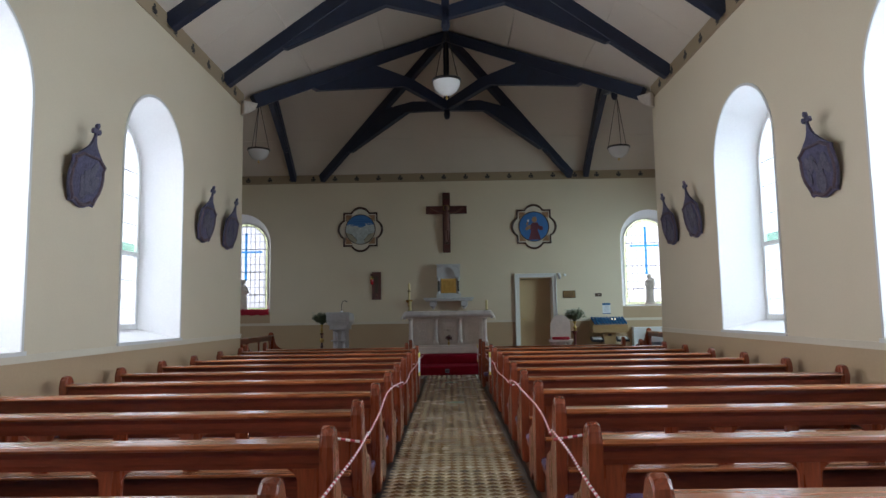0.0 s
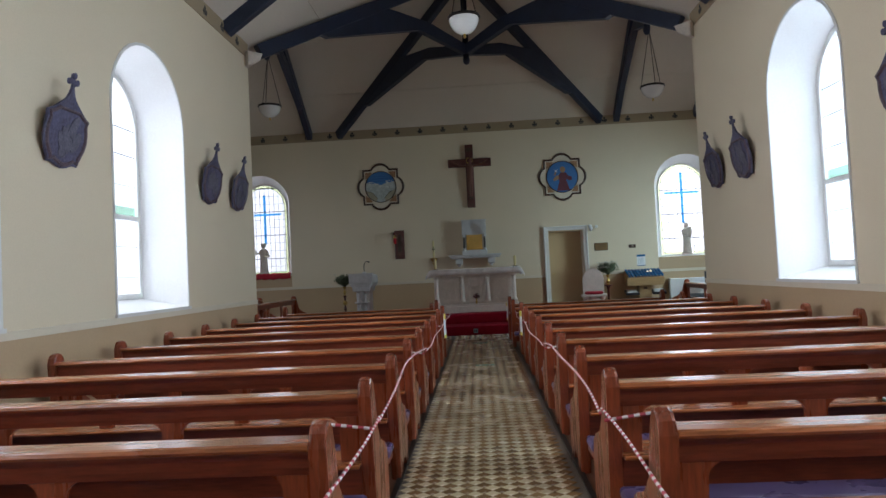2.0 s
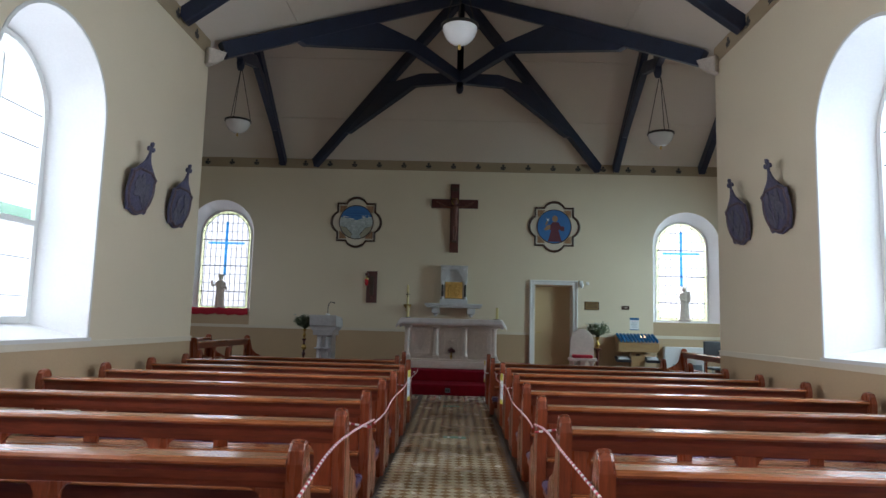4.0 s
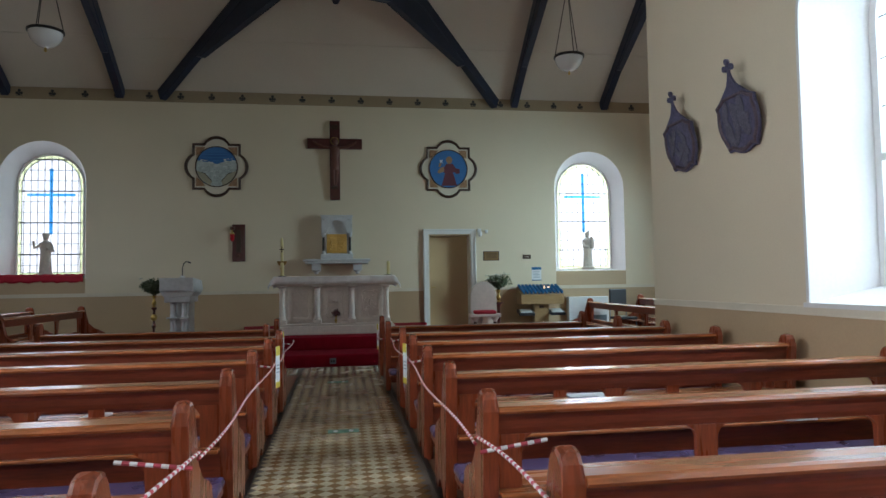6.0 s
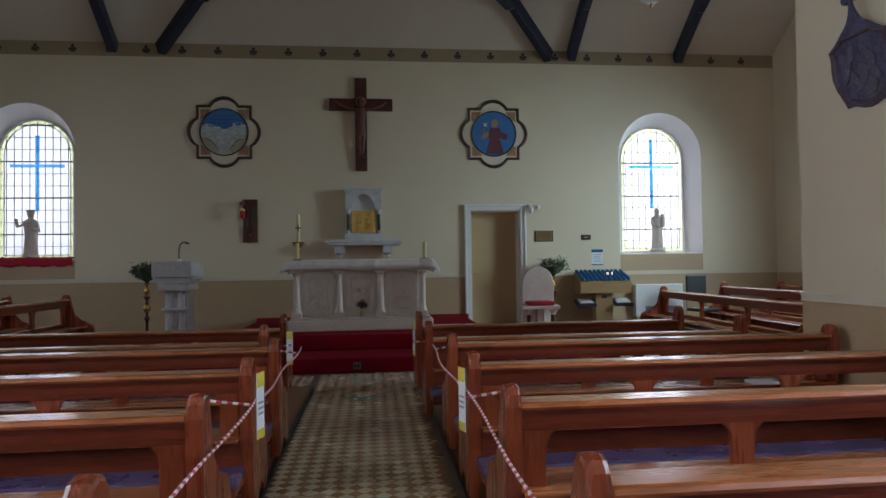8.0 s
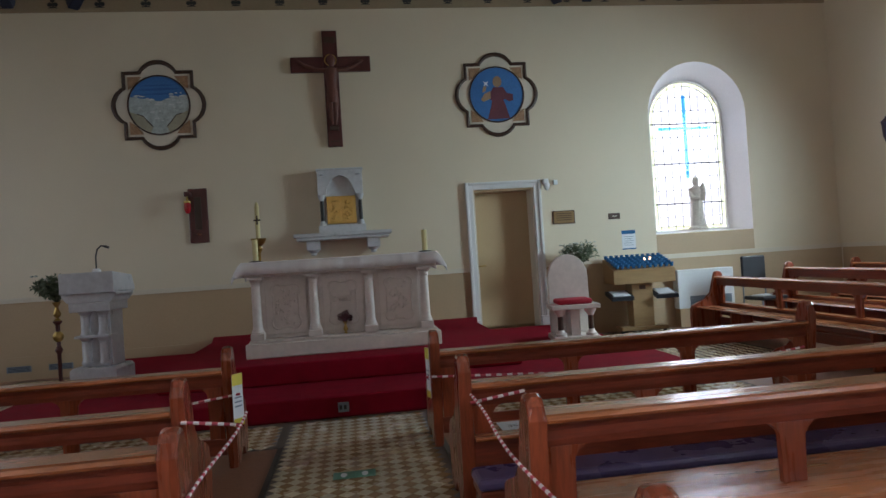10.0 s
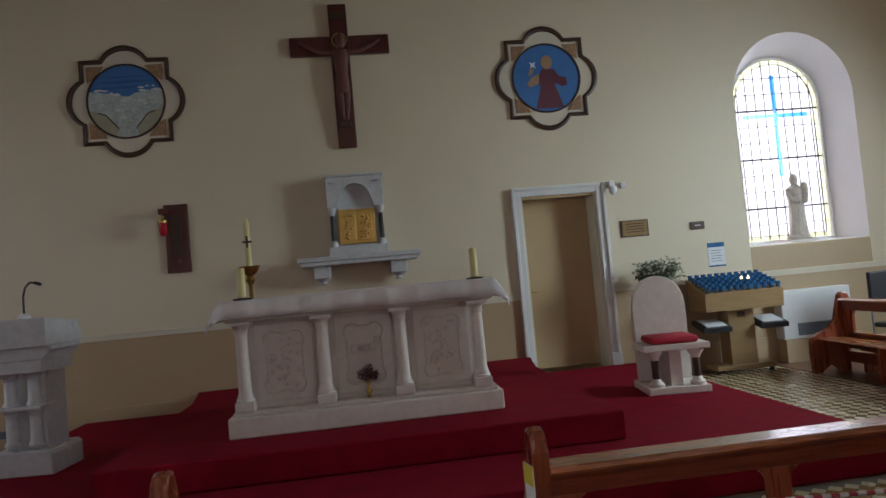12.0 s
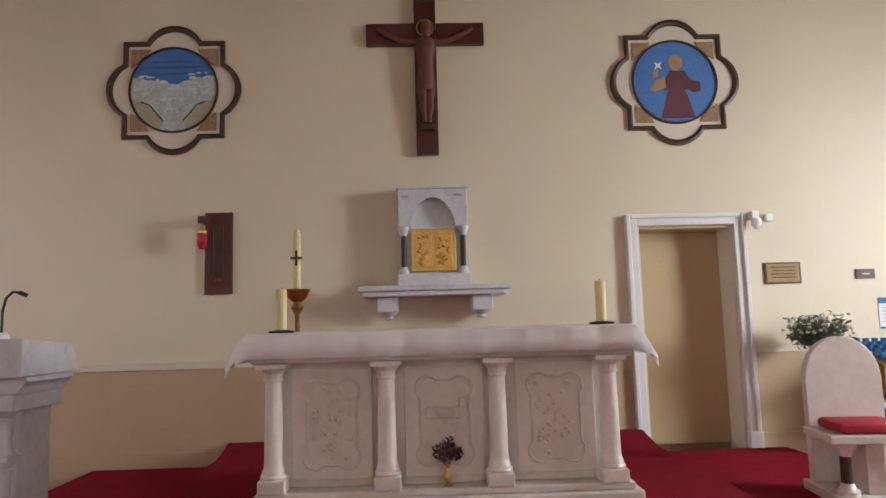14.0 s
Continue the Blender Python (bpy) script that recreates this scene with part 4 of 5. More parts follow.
part("body", box(B(), -0.31, 0.31, -0.17, 0.0, 0.15, 0.62, 0.004), MARBLE_G, t)
bm = B()
prism(bm, [(-0.345, 0.62), (-0.22, 0.62)] + [(0.22 * math.cos(math.pi - math.pi * i / 14), 0.62 + 0.30 * math.sin(math.pi - math.pi * i / 14)) for i in range(1, 14)] + [(0.22, 0.62), (0.345, 0.62), (0.345, 1.0), (-0.345, 1.0)], lambda u, v, d: (u, -d, v), 0.10, 0.22, 0.006)
hd = part("arched_head", bm, MARBLE_G, t)
part("niche", box(B(), -0.34, 0.34, -0.12, 0.0, 0.62, 0.99), MARBLE_G, t)
part("top_mould", box(B(), -0.36, 0.36, -0.24, 0.0, 1.0, 1.03, 0.006), MARBLE_G, t)
for x in (-0.27, 0.27):
    part("rosette", lathe(B(), [(0.02, -0.012), (0.04, 0.0), (0.02, 0.012)], (x * 1.02, -0.222, 0.93), 10), MARBLE_G, hd)
for x in (-0.295, 0.295):
    c = part("colonnette", lathe(B(), [(0.028, 0.22), (0.026, 0.53)], (x, -0.2, 0), 12), RIM, t, "dark marble colonnette", True)
    part("base", lathe(B(), [(0.05, 0.15), (0.05, 0.18), (0.03, 0.22)], (x, -0.2, 0), 12), MARBLE_G, c, "", True)
    part("capital", lathe(B(), [(0.03, 0.53), (0.055, 0.6), (0.055, 0.62)], (x, -0.2, 0), 12), MARBLE_G, c, "", True)
dr = part("gilded_door", box(B(), -0.225, 0.225, -0.20, -0.17, 0.17, 0.60, 0.01), GOLD, t, "embossed gilded doors")
for x in (-0.1, 0.1):
    lf = part("door_panel", box(B(), x - 0.085, x + 0.085, -0.21, -0.20, 0.21, 0.56, 0.006), GOLD, dr)
rng = random.Random(4)
bm = B()
for i in range(36):
    x, z = rng.choice((-0.1, 0.1)) + rng.uniform(-0.055, 0.055), rng.uniform(0.24, 0.53)
    lathe(bm, [(0.006, -0.016), (0.016, -0.01), (0.018, 0.004), (0.006, 0.016)], (x, -0.212, z), 6)
part("embossing", bm, GOLD, dr)["kind"] = "stuff"

def limb(bm, rings2, y=-0.10):
    """A carved limb of shallow oval section: (x, z, half width) from end to end."""
    prev = None
    for x, z, r in rings2:
        ring2 = [bm.verts.new((x + r * math.cos(2 * math.pi * i / 12), y + 0.6 * r * math.sin(2 * math.pi * i / 12), z)) for i in range(12)]
        if prev:
            for i in range(12):
                bm.faces.new((prev[i], prev[(i + 1) % 12], ring2[(i + 1) % 12], ring2[i]))
        else:
            bm.faces.new(ring2)
        prev = ring2
    bm.faces.new(prev)
    return bm


t = thing("crucifix", "dark red-brown wooden crucifix with a carved figure", "crucifix", (-0.275, YE, 0))
part("upright", box(B(), -0.115, 0.115, -0.07, 0.0, 3.25, 5.08, 0.012), DARKWOOD, t)
part("crossbar", box(B(), -0.62, -0.115, -0.068, 0.0, 4.43, 4.67, 0.012), DARKWOOD, t)
part("crossbar", box(B(), 0.115, 0.62, -0.068, 0.0, 4.43, 4.67, 0.012), DARKWOOD, t)
part("title_plate", box(B(), -0.085, 0.085, -0.085, -0.07, 4.88, 4.98, 0.006), FRAME, t)
part("footrest", box(B(), -0.07, 0.07, -0.13, -0.07, 3.50, 3.56, 0.01), FRAME, t)
part("inscription", box(B(), -0.07, 0.07, -0.075, -0.07, 3.32, 3.34, 0.002), FRAME, t)
bm = limb(B(), ((0, 4.50, 0.035), (0, 4.46, 0.10), (0, 4.38, 0.105), (0, 4.28, 0.085), (0, 4.18, 0.072), (0, 4.08, 0.085), (0, 4.0, 0.088), (0, 3.93, 0.07)))
for sg in (-1, 1):
    limb(bm, ((sg * 0.04, 4.02, 0.05), (sg * 0.042, 3.92, 0.05), (sg * 0.036, 3.80, 0.036), (sg * 0.034, 3.72, 0.037), (sg * 0.022, 3.62, 0.022), (sg * 0.02, 3.58, 0.03)))
    tube(bm, [(sg * 0.07, -0.10, 4.44), (sg * 0.25, -0.095, 4.46), (sg * 0.40, -0.09, 4.53), (sg * 0.50, -0.085, 4.60)], 0.036, 8, r_end=0.02)
limb(bm, ((0.01, 4.50, 0.03), (0.012, 4.54, 0.05), (0.012, 4.60, 0.062), (0.01, 4.66, 0.05), (0.01, 4.70, 0.015)))
part("figure", bm, FIGURE, t, "plain carved wooden figure", True)
bm = B()
for i in range(24):
    a0, a1 = 2 * math.pi * i / 24, 2 * math.pi * (i + 1) / 24
    vs = [bm.verts.new((r * math.cos(a), y, 4.61 + r * math.sin(a))) for y in (-0.085, -0.072) for r, a in ((0.08, a0), (0.095, a0), (0.095, a1), (0.08, a1))]
    for f in ((0, 1, 2, 3), (7, 6, 5, 4), (1, 5, 6, 2), (3, 7, 4, 0)):
        bm.faces.new([vs[k] for k in f])
part("halo", bm, BRASS, t, "thin gilt ring")


def medallion(cx, cz, sea):
    t = thing("wall_medallion", "round painted picture of sea waves in a brown quatrefoil frame" if sea else "round painted picture of a robed figure in a brown quatrefoil frame", "painting", (cx, YE, cz), 0, "medallions")
    S, L, R = 0.52, 0.315, 0.375
    pts = []
    for q in range(4):
        for i in range(15):
            a = radians(-62 + 124 * i / 14)
            u, v = R + L * math.cos(a), L * math.sin(a)
            th = q * math.pi / 2
            pts.append((u * math.cos(th) - v * math.sin(th), u * math.sin(th) + v * math.cos(th)))
        th = q * math.pi / 2
        for u, v in ((S, 0.285), (S, S), (0.285, S)):
            pts.append((u * math.cos(th) - v * math.sin(th), u * math.sin(th) + v * math.cos(th)))
    n = len(pts)
    part("backing", prism(B(), [(u * 0.95, v * 0.95) for u, v in pts], lambda u, v, d: (u, -d, v), 0.0, 0.012), CREAMP, t, "cream painted board")
    bm = B()
    prof = [(1.0, 0.0), (1.0, 0.03), (0.955, 0.04), (0.915, 0.03), (0.905, 0.012)]
    rings = [[bm.verts.new((u * k, -d, v * k)) for u, v in pts] for k, d in prof]
    for ra, rb in zip(rings, rings[1:]):
        for i in range(n):
            bm.faces.new((ra[i], ra[(i + 1) % n], rb[(i + 1) % n], rb[i]))
    part("frame_moulding", bm, FRAME, t, "dark brown moulded frame")
    for q in range(4):
        th = q * math.pi / 2 + math.pi / 4
        cpts = []
        for u, v in [(0.44, 0.44), (0.44, 0.24), (0.38, 0.28), (0.33, 0.33), (0.28, 0.38), (0.24, 0.44)]:
            sx, sz = (1, 1) if q == 0 else (-1, 1) if q == 1 else (-1, -1) if q == 2 else (1, -1)
            cpts.append((u * sx, v * sz))
        part("corner_panel", prism(B(), cpts, lambda u, v, d: (u, -d, v), 0.0125, 0.022, 0.003), CORNER, t, "ornamented brown corner")
    disc = [(0.445 * math.cos(2 * math.pi * i / 48), 0.445 * math.sin(2 * math.pi * i / 48)) for i in range(48)]
    pic = part("picture", prism(B(), disc, lambda u, v, d: (u, -d, v), 0.0125, 0.02), BLUE, t, "blue painted roundel")
    bm = B()
    for i in range(48):
        a0, a1 = 2 * math.pi * i / 48, 2 * math.pi * (i + 1) / 48
        vs = [bm.verts.new((r * math.cos(a), y, r * math.sin(a))) for y in (-0.013, -0.032) for r, a in ((0.44, a0), (0.46, a0), (0.46, a1), (0.44, a1))]
        for f in ((0, 1, 2, 3), (7, 6, 5, 4), (1, 5, 6, 2), (3, 7, 4, 0), (0, 4, 5, 1), (2, 6, 7, 3)):
            bm.faces.new([vs[k] for k in f])
    part("rim", bm, FRAME, t)

    def layer(pts2, d, material, name):
        part(name, prism(B(), pts2, lambda u, v, dd: (u, -dd, v), 0.02, d), material, pic)
    rr = 0.438
    if sea:
        rng2 = random.Random(2)
        crest = [(rr * math.cos(math.pi * (0.90 + 1.2 * i / 30)), rr * math.sin(math.pi * (0.90 + 1.2 * i / 30))) for i in range(31)]
        x0, x1 = crest[-1][0], crest[0][0]
        top = []
        for i in range(1, 26):
            x = x0 + (x1 - x0) * i / 26
            top.append((x, 0.10 + 0.035 * math.sin(x * 9 - 1.5) + rng2.uniform(-0.018, 0.018)))
        layer(crest + top, 0.0225, SEA, "sea_foam")
        for i in range(46):
            x = rng2.uniform(-0.36, 0.36)
            v = 0.10 + 0.035 * math.sin(x * 9 - 1.5) + rng2.gauss(0, 0.025) if i < 26 else rng2.uniform(-0.30, 0.05) * (1 - abs(x))
            w2, h2 = rng2.uniform(0.018, 0.05), rng2.uniform(0.008, 0.024)
            layer([(x + w2 * math.cos(k * 0.785), v + h2 * math.sin(k * 0.785) * (1 if k < 5 else 0.5)) for k in range(8)], 0.0228 + 0.00002 * i, FOAM if i % 3 else SEA, "foam_fleck")
        for v, h2 in ((0.30, 0.012), (0.24, 0.02), (0.17, 0.014)):
            half2 = math.sqrt(0.43 ** 2 - v * v)
            layer([(-half2, v), (-0.3 * half2, v - h2), (0.4 * half2, v - 0.6 * h2), (half2, v), (0.3 * half2, v + h2), (-0.4 * half2, v + 0.7 * h2)], 0.0212, DEEP, "swell")
        for sgn in (-1, 1):
            arc = [(sgn * rr * math.cos(radians(-12 - 60 * i / 10)), rr * math.sin(radians(-12 - 60 * i / 10))) for i in range(11)]
            inner = [(sgn * 0.10, -0.33), (sgn * 0.17, -0.25), (sgn * 0.24, -0.16), (sgn * 0.33, -0.13)]
            layer(arc + inner, 0.0245, SAND, "shore")
            part("shore_line", tube(B(), [(u, -0.0245, v) for u, v in inner], 0.006, 4), FRAME, pic)
    else:
        layer([(-0.17, -0.40), (0.20, -0.395), (0.13, -0.15), (0.10, -0.08), (-0.08, -0.08), (-0.10, -0.18)], 0.0225, ROBE, "robe")
        layer([(-0.11, -0.09), (0.12, -0.09), (0.17, 0.02), (0.11, 0.12), (-0.05, 0.12), (-0.12, 0.0)], 0.0235, ROBE, "torso")
        layer([(0.12, 0.03), (0.27, 0.0), (0.27, -0.10), (0.2, -0.12), (0.1, -0.05)], 0.024, ROBE, "sleeve")
        layer([(-0.10, 0.06), (-0.2, 0.02), (-0.27, -0.08), (-0.22, -0.11), (-0.1, -0.06)], 0.024, SKIN, "sleeve")
        layer([(-0.24, 0.04), (-0.18, 0.06), (-0.16, 0.14), (-0.21, 0.14)], 0.0245, SKIN, "raised_forearm")
        layer([(0.02 + 0.075 * math.cos(i * 0.4), 0.21 + 0.09 * math.sin(i * 0.4)) for i in range(16)], 0.0245, SKIN, "head_oval")
        star = [((0.06 if i % 2 else 0.02) * math.cos(i * math.pi / 4), (0.06 if i % 2 else 0.02) * math.sin(i * math.pi / 4)) for i in range(8)]
        layer([(-0.17 + u, 0.18 + v) for u, v in star], 0.025, PAPER, "white_flower")


medallion(-2.89, 4.0, True)
medallion(2.365, 4.0, False)

t = thing("sanctuary_lamp", "dark red wooden wall board with a hanging red lamp", "lamp", (-2.41, YE, 1.87))
part("board", box(B(), -0.14, 0.14, -0.035, 0.0, 0.0, 0.83, 0.008), DARKWOOD, t)
part("carving", box(B(), -0.05, 0.05, -0.045, -0.035, 0.2, 0.7, 0.008), FRAME, t)
part("carving", lathe(B(), [(0.02, -0.03), (0.04, 0.0), (0.02, 0.03)], (0, -0.042, 0.13), 10), FIGURE, t)
part("bracket", box(B(), -0.16, -0.08, -0.2, -0.035, 0.70, 0.77, 0.01), DARKWOOD, t)
part("lamp_glass", lathe(B(), [(0.02, 0.44), (0.045, 0.48), (0.05, 0.56), (0.045, 0.60)], (-0.12, -0.17, 0), 14), REDGLASS, t, "red glass cup", True)
part("lamp_rim", lathe(B(), [(0.055, 0.60), (0.055, 0.625), (0.02, 0.64), (0.008, 0.71)], (-0.12, -0.17, 0), 14), BRASS, t, "", True)
for x0, x1, z0, z1, m2, lab in ((3.17, 3.55, 1.83, 2.05, OLDBRASS, "brass memorial plaque with worn lettering"), (4.13, 4.33, 1.86, 1.96, FRAME, "small dark wall plate")):
    t = thing("wall_plaque", lab, "plaque", (0, YE, 0))
    part("frame", box(B(), x0, x1, -0.018, 0.0, z0, z1, 0.004), FRAME, t)
    pl2 = part("plate", box(B(), x0 + 0.02, x1 - 0.02, -0.023, -0.018, z0 + 0.015, z1 - 0.015, 0.002), m2, t)
    for i in range(4 if m2 is OLDBRASS else 1):
        zz = z1 - 0.05 - i * 0.035
        part("lettering_bar", box(B(), x0 + 0.06 + 0.01 * (i % 2), x1 - 0.06, -0.0245, -0.023, zz - 0.006, zz + 0.006), FRAME if m2 is OLDBRASS else CREAMP, pl2)
t = thing("camera_bracket", "white wall camera on a short bracket", "security camera", (3.08, YE, 2.5))
part("arm", box(B(), -0.05, 0.03, -0.12, 0.0, 0.0, 0.08, 0.01), WHITE, t)
part("dome", lathe(B(), [(0.01, -0.11), (0.035, -0.09), (0.05, -0.05), (0.05, 0.0)], (0.0, -0.10, 0), 14), WHITE, t, "", True)
t = thing("sensor_box", "small white sensor box", "sensor", (3.25, YE, 2.50))
part("case", box(B(), -0.035, 0.035, -0.05, 0.0, -0.02, 0.06, 0.008), WHITE, t)
t = thing("wall_notice", "white notice with a dark heading above the candles", "notice", (4.46, YE, 1.34))
part("sheet", box(B(), -0.12, 0.12, -0.006, 0.0, 0.0, 0.32, 0.001), PAPER, t)
part("heading", box(B(), -0.12, 0.12, -0.008, -0.006, 0.26, 0.32), VOTIVE, t, "dark blue band")
part("foot_band", box(B(), -0.12, 0.12, -0.008, -0.006, 0.0, 0.02), VOTIVE, t)
for i in range(5):
    part("text_bar", box(B(), -0.08, 0.08 - 0.02 * (i % 2), -0.0075, -0.006, 0.07 + i * 0.035, 0.078 + i * 0.035), GREYM, t)

# votive candle stand
vs_ = thing("votive_stand", "wooden votive candle stand with side trays", "candle stand", (4.42, 19.42, 0), -4)
part("foot", box(B(), -0.38, 0.38, -0.16, 0.16, 0.05, 0.11, 0.008), STAND, vs_)
for x in (-0.34, 0.34):
    part("caster", lathe(B(), [(0.02, 0.0), (0.03, 0.015), (0.03, 0.04), (0.02, 0.05)], (x, -0.1, 0), 10), BLACK, vs_)
part("column", box(B(), -0.17, 0.17, -0.13, 0.15, 0.11, 0.82, 0.008), STAND, vs_)
part("plate", box(B(), -0.05, 0.05, -0.137, -0.13, 0.70, 0.76, 0.002), FRAME, vs_, "coin slot plate")
part("tray_box", prism(B(), [(-0.26, 0.80), (0.24, 0.80), (0.26, 1.20), (-0.28, 1.02)], lambda u, v, d: (d, u, v), -0.5, 0.5, 0.01), STAND, vs_)
for x in (-0.36, 0.36):
    tr = part("side_tray", prism(B(), [(-0.25, 0.54), (0.1, 0.62), (0.1, 0.68), (-0.25, 0.60)], lambda u, v, d: (d, u, v), x - 0.18, x + 0.18, 0.006), BLACK, vs_)
    part("leaflets", prism(B(), [(-0.22, 0.612), (0.06, 0.677), (0.06, 0.685), (-0.22, 0.622)], lambda u, v, d: (d, u, v), x - 0.13, x + 0.13), PAPER, tr, "stack of white leaflets")
FLAME = bpy.data.materials.new("flame")
FLAME.use_nodes = True
FLAME.node_tree.nodes["Principled BSDF"].inputs["Emission Color"].default_value = (1.0, 0.62, 0.3, 1)
FLAME.node_tree.nodes["Principled BSDF"].inputs["Emission Strength"].default_value = 12
for r in range(6):
    for c in range(11):
        u = -0.44 + 0.88 * c / 10
        v = -0.24 + 0.44 * r / 5
        z = 1.035 + (v + 0.28) / 0.54 * 0.18
        lit = (r, c) in ((2, 6), (2, 7))
        g2 = thing("votive_candle", "lit candle in a blue glass cup" if lit else "blue glass votive cup on the stand", "votive candle", (4.42 + u, 19.42 + v - 0.07 * u, z), 0, "votive candles")
        part("cup", lathe(B(), [(0.026, -0.006), (0.033, 0.06), (0.029, 0.06), (0.024, 0.03)], seg=8), VOTIVE, g2, "", True)
        if lit:
            part("flame", lathe(B(), [(0.004, 0.04), (0.014, 0.06), (0.009, 0.085), (0.001, 0.1)], seg=8), FLAME, g2, "small flame")

# heater
ht = thing("heater", "white wall heater with a grey outlet grille", "heater", (5.68, YE - 0.006, 0.3))
part("case", box(B(), -0.50, 0.50, -0.18, 0.0, 0.0, 0.64, 0.015), WHITE, ht)
gr = part("grille", box(B(), -0.3, 0.44, -0.185, -0.181, 0.04, 0.20, 0.002), GREYM, ht)
for i in range(6):
    part("louvre", box(B(), -0.29, 0.43, -0.195, -0.185, 0.052 + i * 0.024, 0.062 + i * 0.024), GREYM, gr)
hb = thing("heater_plinth", "tan boxed plinth under the heater", "plinth", (5.68, YE - 0.03, 0))
part("box", box(B(), -0.5, 0.7, -0.18, 0.0, 0.0, 0.298, 0.006), DADO, hb)

# folding chair
bc = thing("black_chair", "black padded chair with a folded paper on it", "chair", (6.15, 18.98, 0), 8)
part("backrest", box(B(), -0.22, 0.22, 0.0, 0.05, 0.74, 1.12, 0.02), BLACK, bc)
part("seat", box(B(), -0.23, 0.23, -0.42, 0.0, 0.44, 0.5, 0.02), BLACK, bc)
for x in (-0.21, 0.21):
    part("leg", tube(B(), [(x, 0.03, 0.0), (x, 0.02, 0.74)], 0.012), GREYM, bc)
    part("leg", tube(B(), [(x, -0.4, 0.0), (x, -0.38, 0.44)], 0.012), GREYM, bc)
t = thing("paper_sheet", "white papers lying on the black chair", "papers", (6.15, 18.78, 0.502), 20)
part("sheet", box(B(), -0.15, 0.15, -0.1, 0.1, 0.0, 0.012, 0.002), PAPER, t)


def statue(x, y, z, h, kind, rz=0):
    t = B()
    prof = [(0.20, 0.0), (0.20, 0.05), (0.155, 0.07), (0.15, 0.1), (0.135, 0.3), (0.12, 0.5), (0.135, 0.62), (0.155, 0.72), (0.15, 0.78), (0.06, 0.83), (0.05, 0.85), (0.07, 0.88), (0.075, 0.93), (0.06, 0.97), (0.02, 1.0)]
    lathe(t, [(r * h * 0.9, v * h) for r, v in prof], seg=16)
    for i in range(7):
        a = 2 * math.pi * i / 7
        tube(t, [(0.125 * h * math.cos(a), 0.125 * h * math.sin(a), 0.08 * h), (0.10 * h * math.cos(a + 0.3), 0.10 * h * math.sin(a + 0.3), 0.55 * h)], 0.018 * h, 6)
    if kind == "raised":
        tube(t, [(-0.12 * h, -0.02 * h, 0.72 * h), (-0.22 * h, -0.08 * h, 0.66 * h), (-0.24 * h, -0.12 * h, 0.82 * h)], 0.035 * h, 8)
        tube(t, [(0.12 * h, -0.02 * h, 0.72 * h), (0.17 * h, -0.08 * h, 0.58 * h), (0.05 * h, -0.16 * h, 0.62 * h)], 0.04 * h, 8)
        lathe(t, [(0.08 * h, 0.95 * h), (0.085 * h, 1.03 * h), (0.07 * h, 1.0 * h)], seg=10)
    else:
        tube(t, [(-0.12 * h, -0.02 * h, 0.72 * h), (-0.12 * h, -0.14 * h, 0.6 * h), (0.02 * h, -0.17 * h, 0.58 * h)], 0.04 * h, 8)
        tube(t, [(0.10 * h, -0.08 * h, 0.55 * h), (0.11 * h, -0.12 * h, 0.7 * h), (0.10 * h, -0.12 * h, 0.78 * h)], 0.055 * h, 8)
        lathe(t, [(0.01 * h, 0.76 * h), (0.045 * h, 0.79 * h), (0.045 * h, 0.84 * h), (0.01 * h, 0.87 * h)], (0.10 * h, -0.12 * h, 0), 10)
    for v in t.verts:
        v.co.y *= 0.75
    ob = part("statue", t, STATUE, None, "", True)
    rm = ob.modifiers.new("one_body", "REMESH")
    rm.mode, rm.voxel_size, rm.use_smooth_shade = "VOXEL", 0.011, True
    ob.matrix_world = pose(x, y, z, 0, 0, rz)
    return tagged(ob, "weathered plaster statue with a raised arm on the window sill" if kind == "raised" else "pale plaster statue holding a child on the window sill", "statue")


statue(-6.51, 20.02, 1.605, 0.92, "raised", 8)
statue(5.84, 20.02, 1.60, 0.92, "held", -10)
# red cloth on the sill
bm = B()
pts = []
for i in range(31):
    x = -7.36 + 1.70 * i / 30
    row = []
    for y, z in ((19.775, 1.46), (19.772, 1.52), (19.778, 1.60), (19.82, 1.63), (19.95, 1.61), (20.15, 1.615)):
        wob = 0.012 * math.sin(x * 21 + y * 9) + 0.008 * math.sin(x * 47)
        gap = 0.03 * max(0, 1 - abs(x + 6.5) / 0.1) if y < 19.8 else 0
        row.append(bm.verts.new((x, y + (wob * 0.4 if y < 19.8 else 0), z + (abs(wob) if y > 19.8 else wob) + gap)))
    pts.append(row)
for r0, r1 in zip(pts, pts[1:]):
    for j in range(5):
        bm.faces.new((r0[j], r1[j], r1[j + 1], r0[j + 1]))
rc = part("sill_cloth", bm, REDCLOTH, None, "", True)
sm = rc.modifiers.new("thick", "SOLIDIFY")
sm.thickness = 0.006
tagged(rc, "crumpled red cloth draped over the window sill", "cloth")

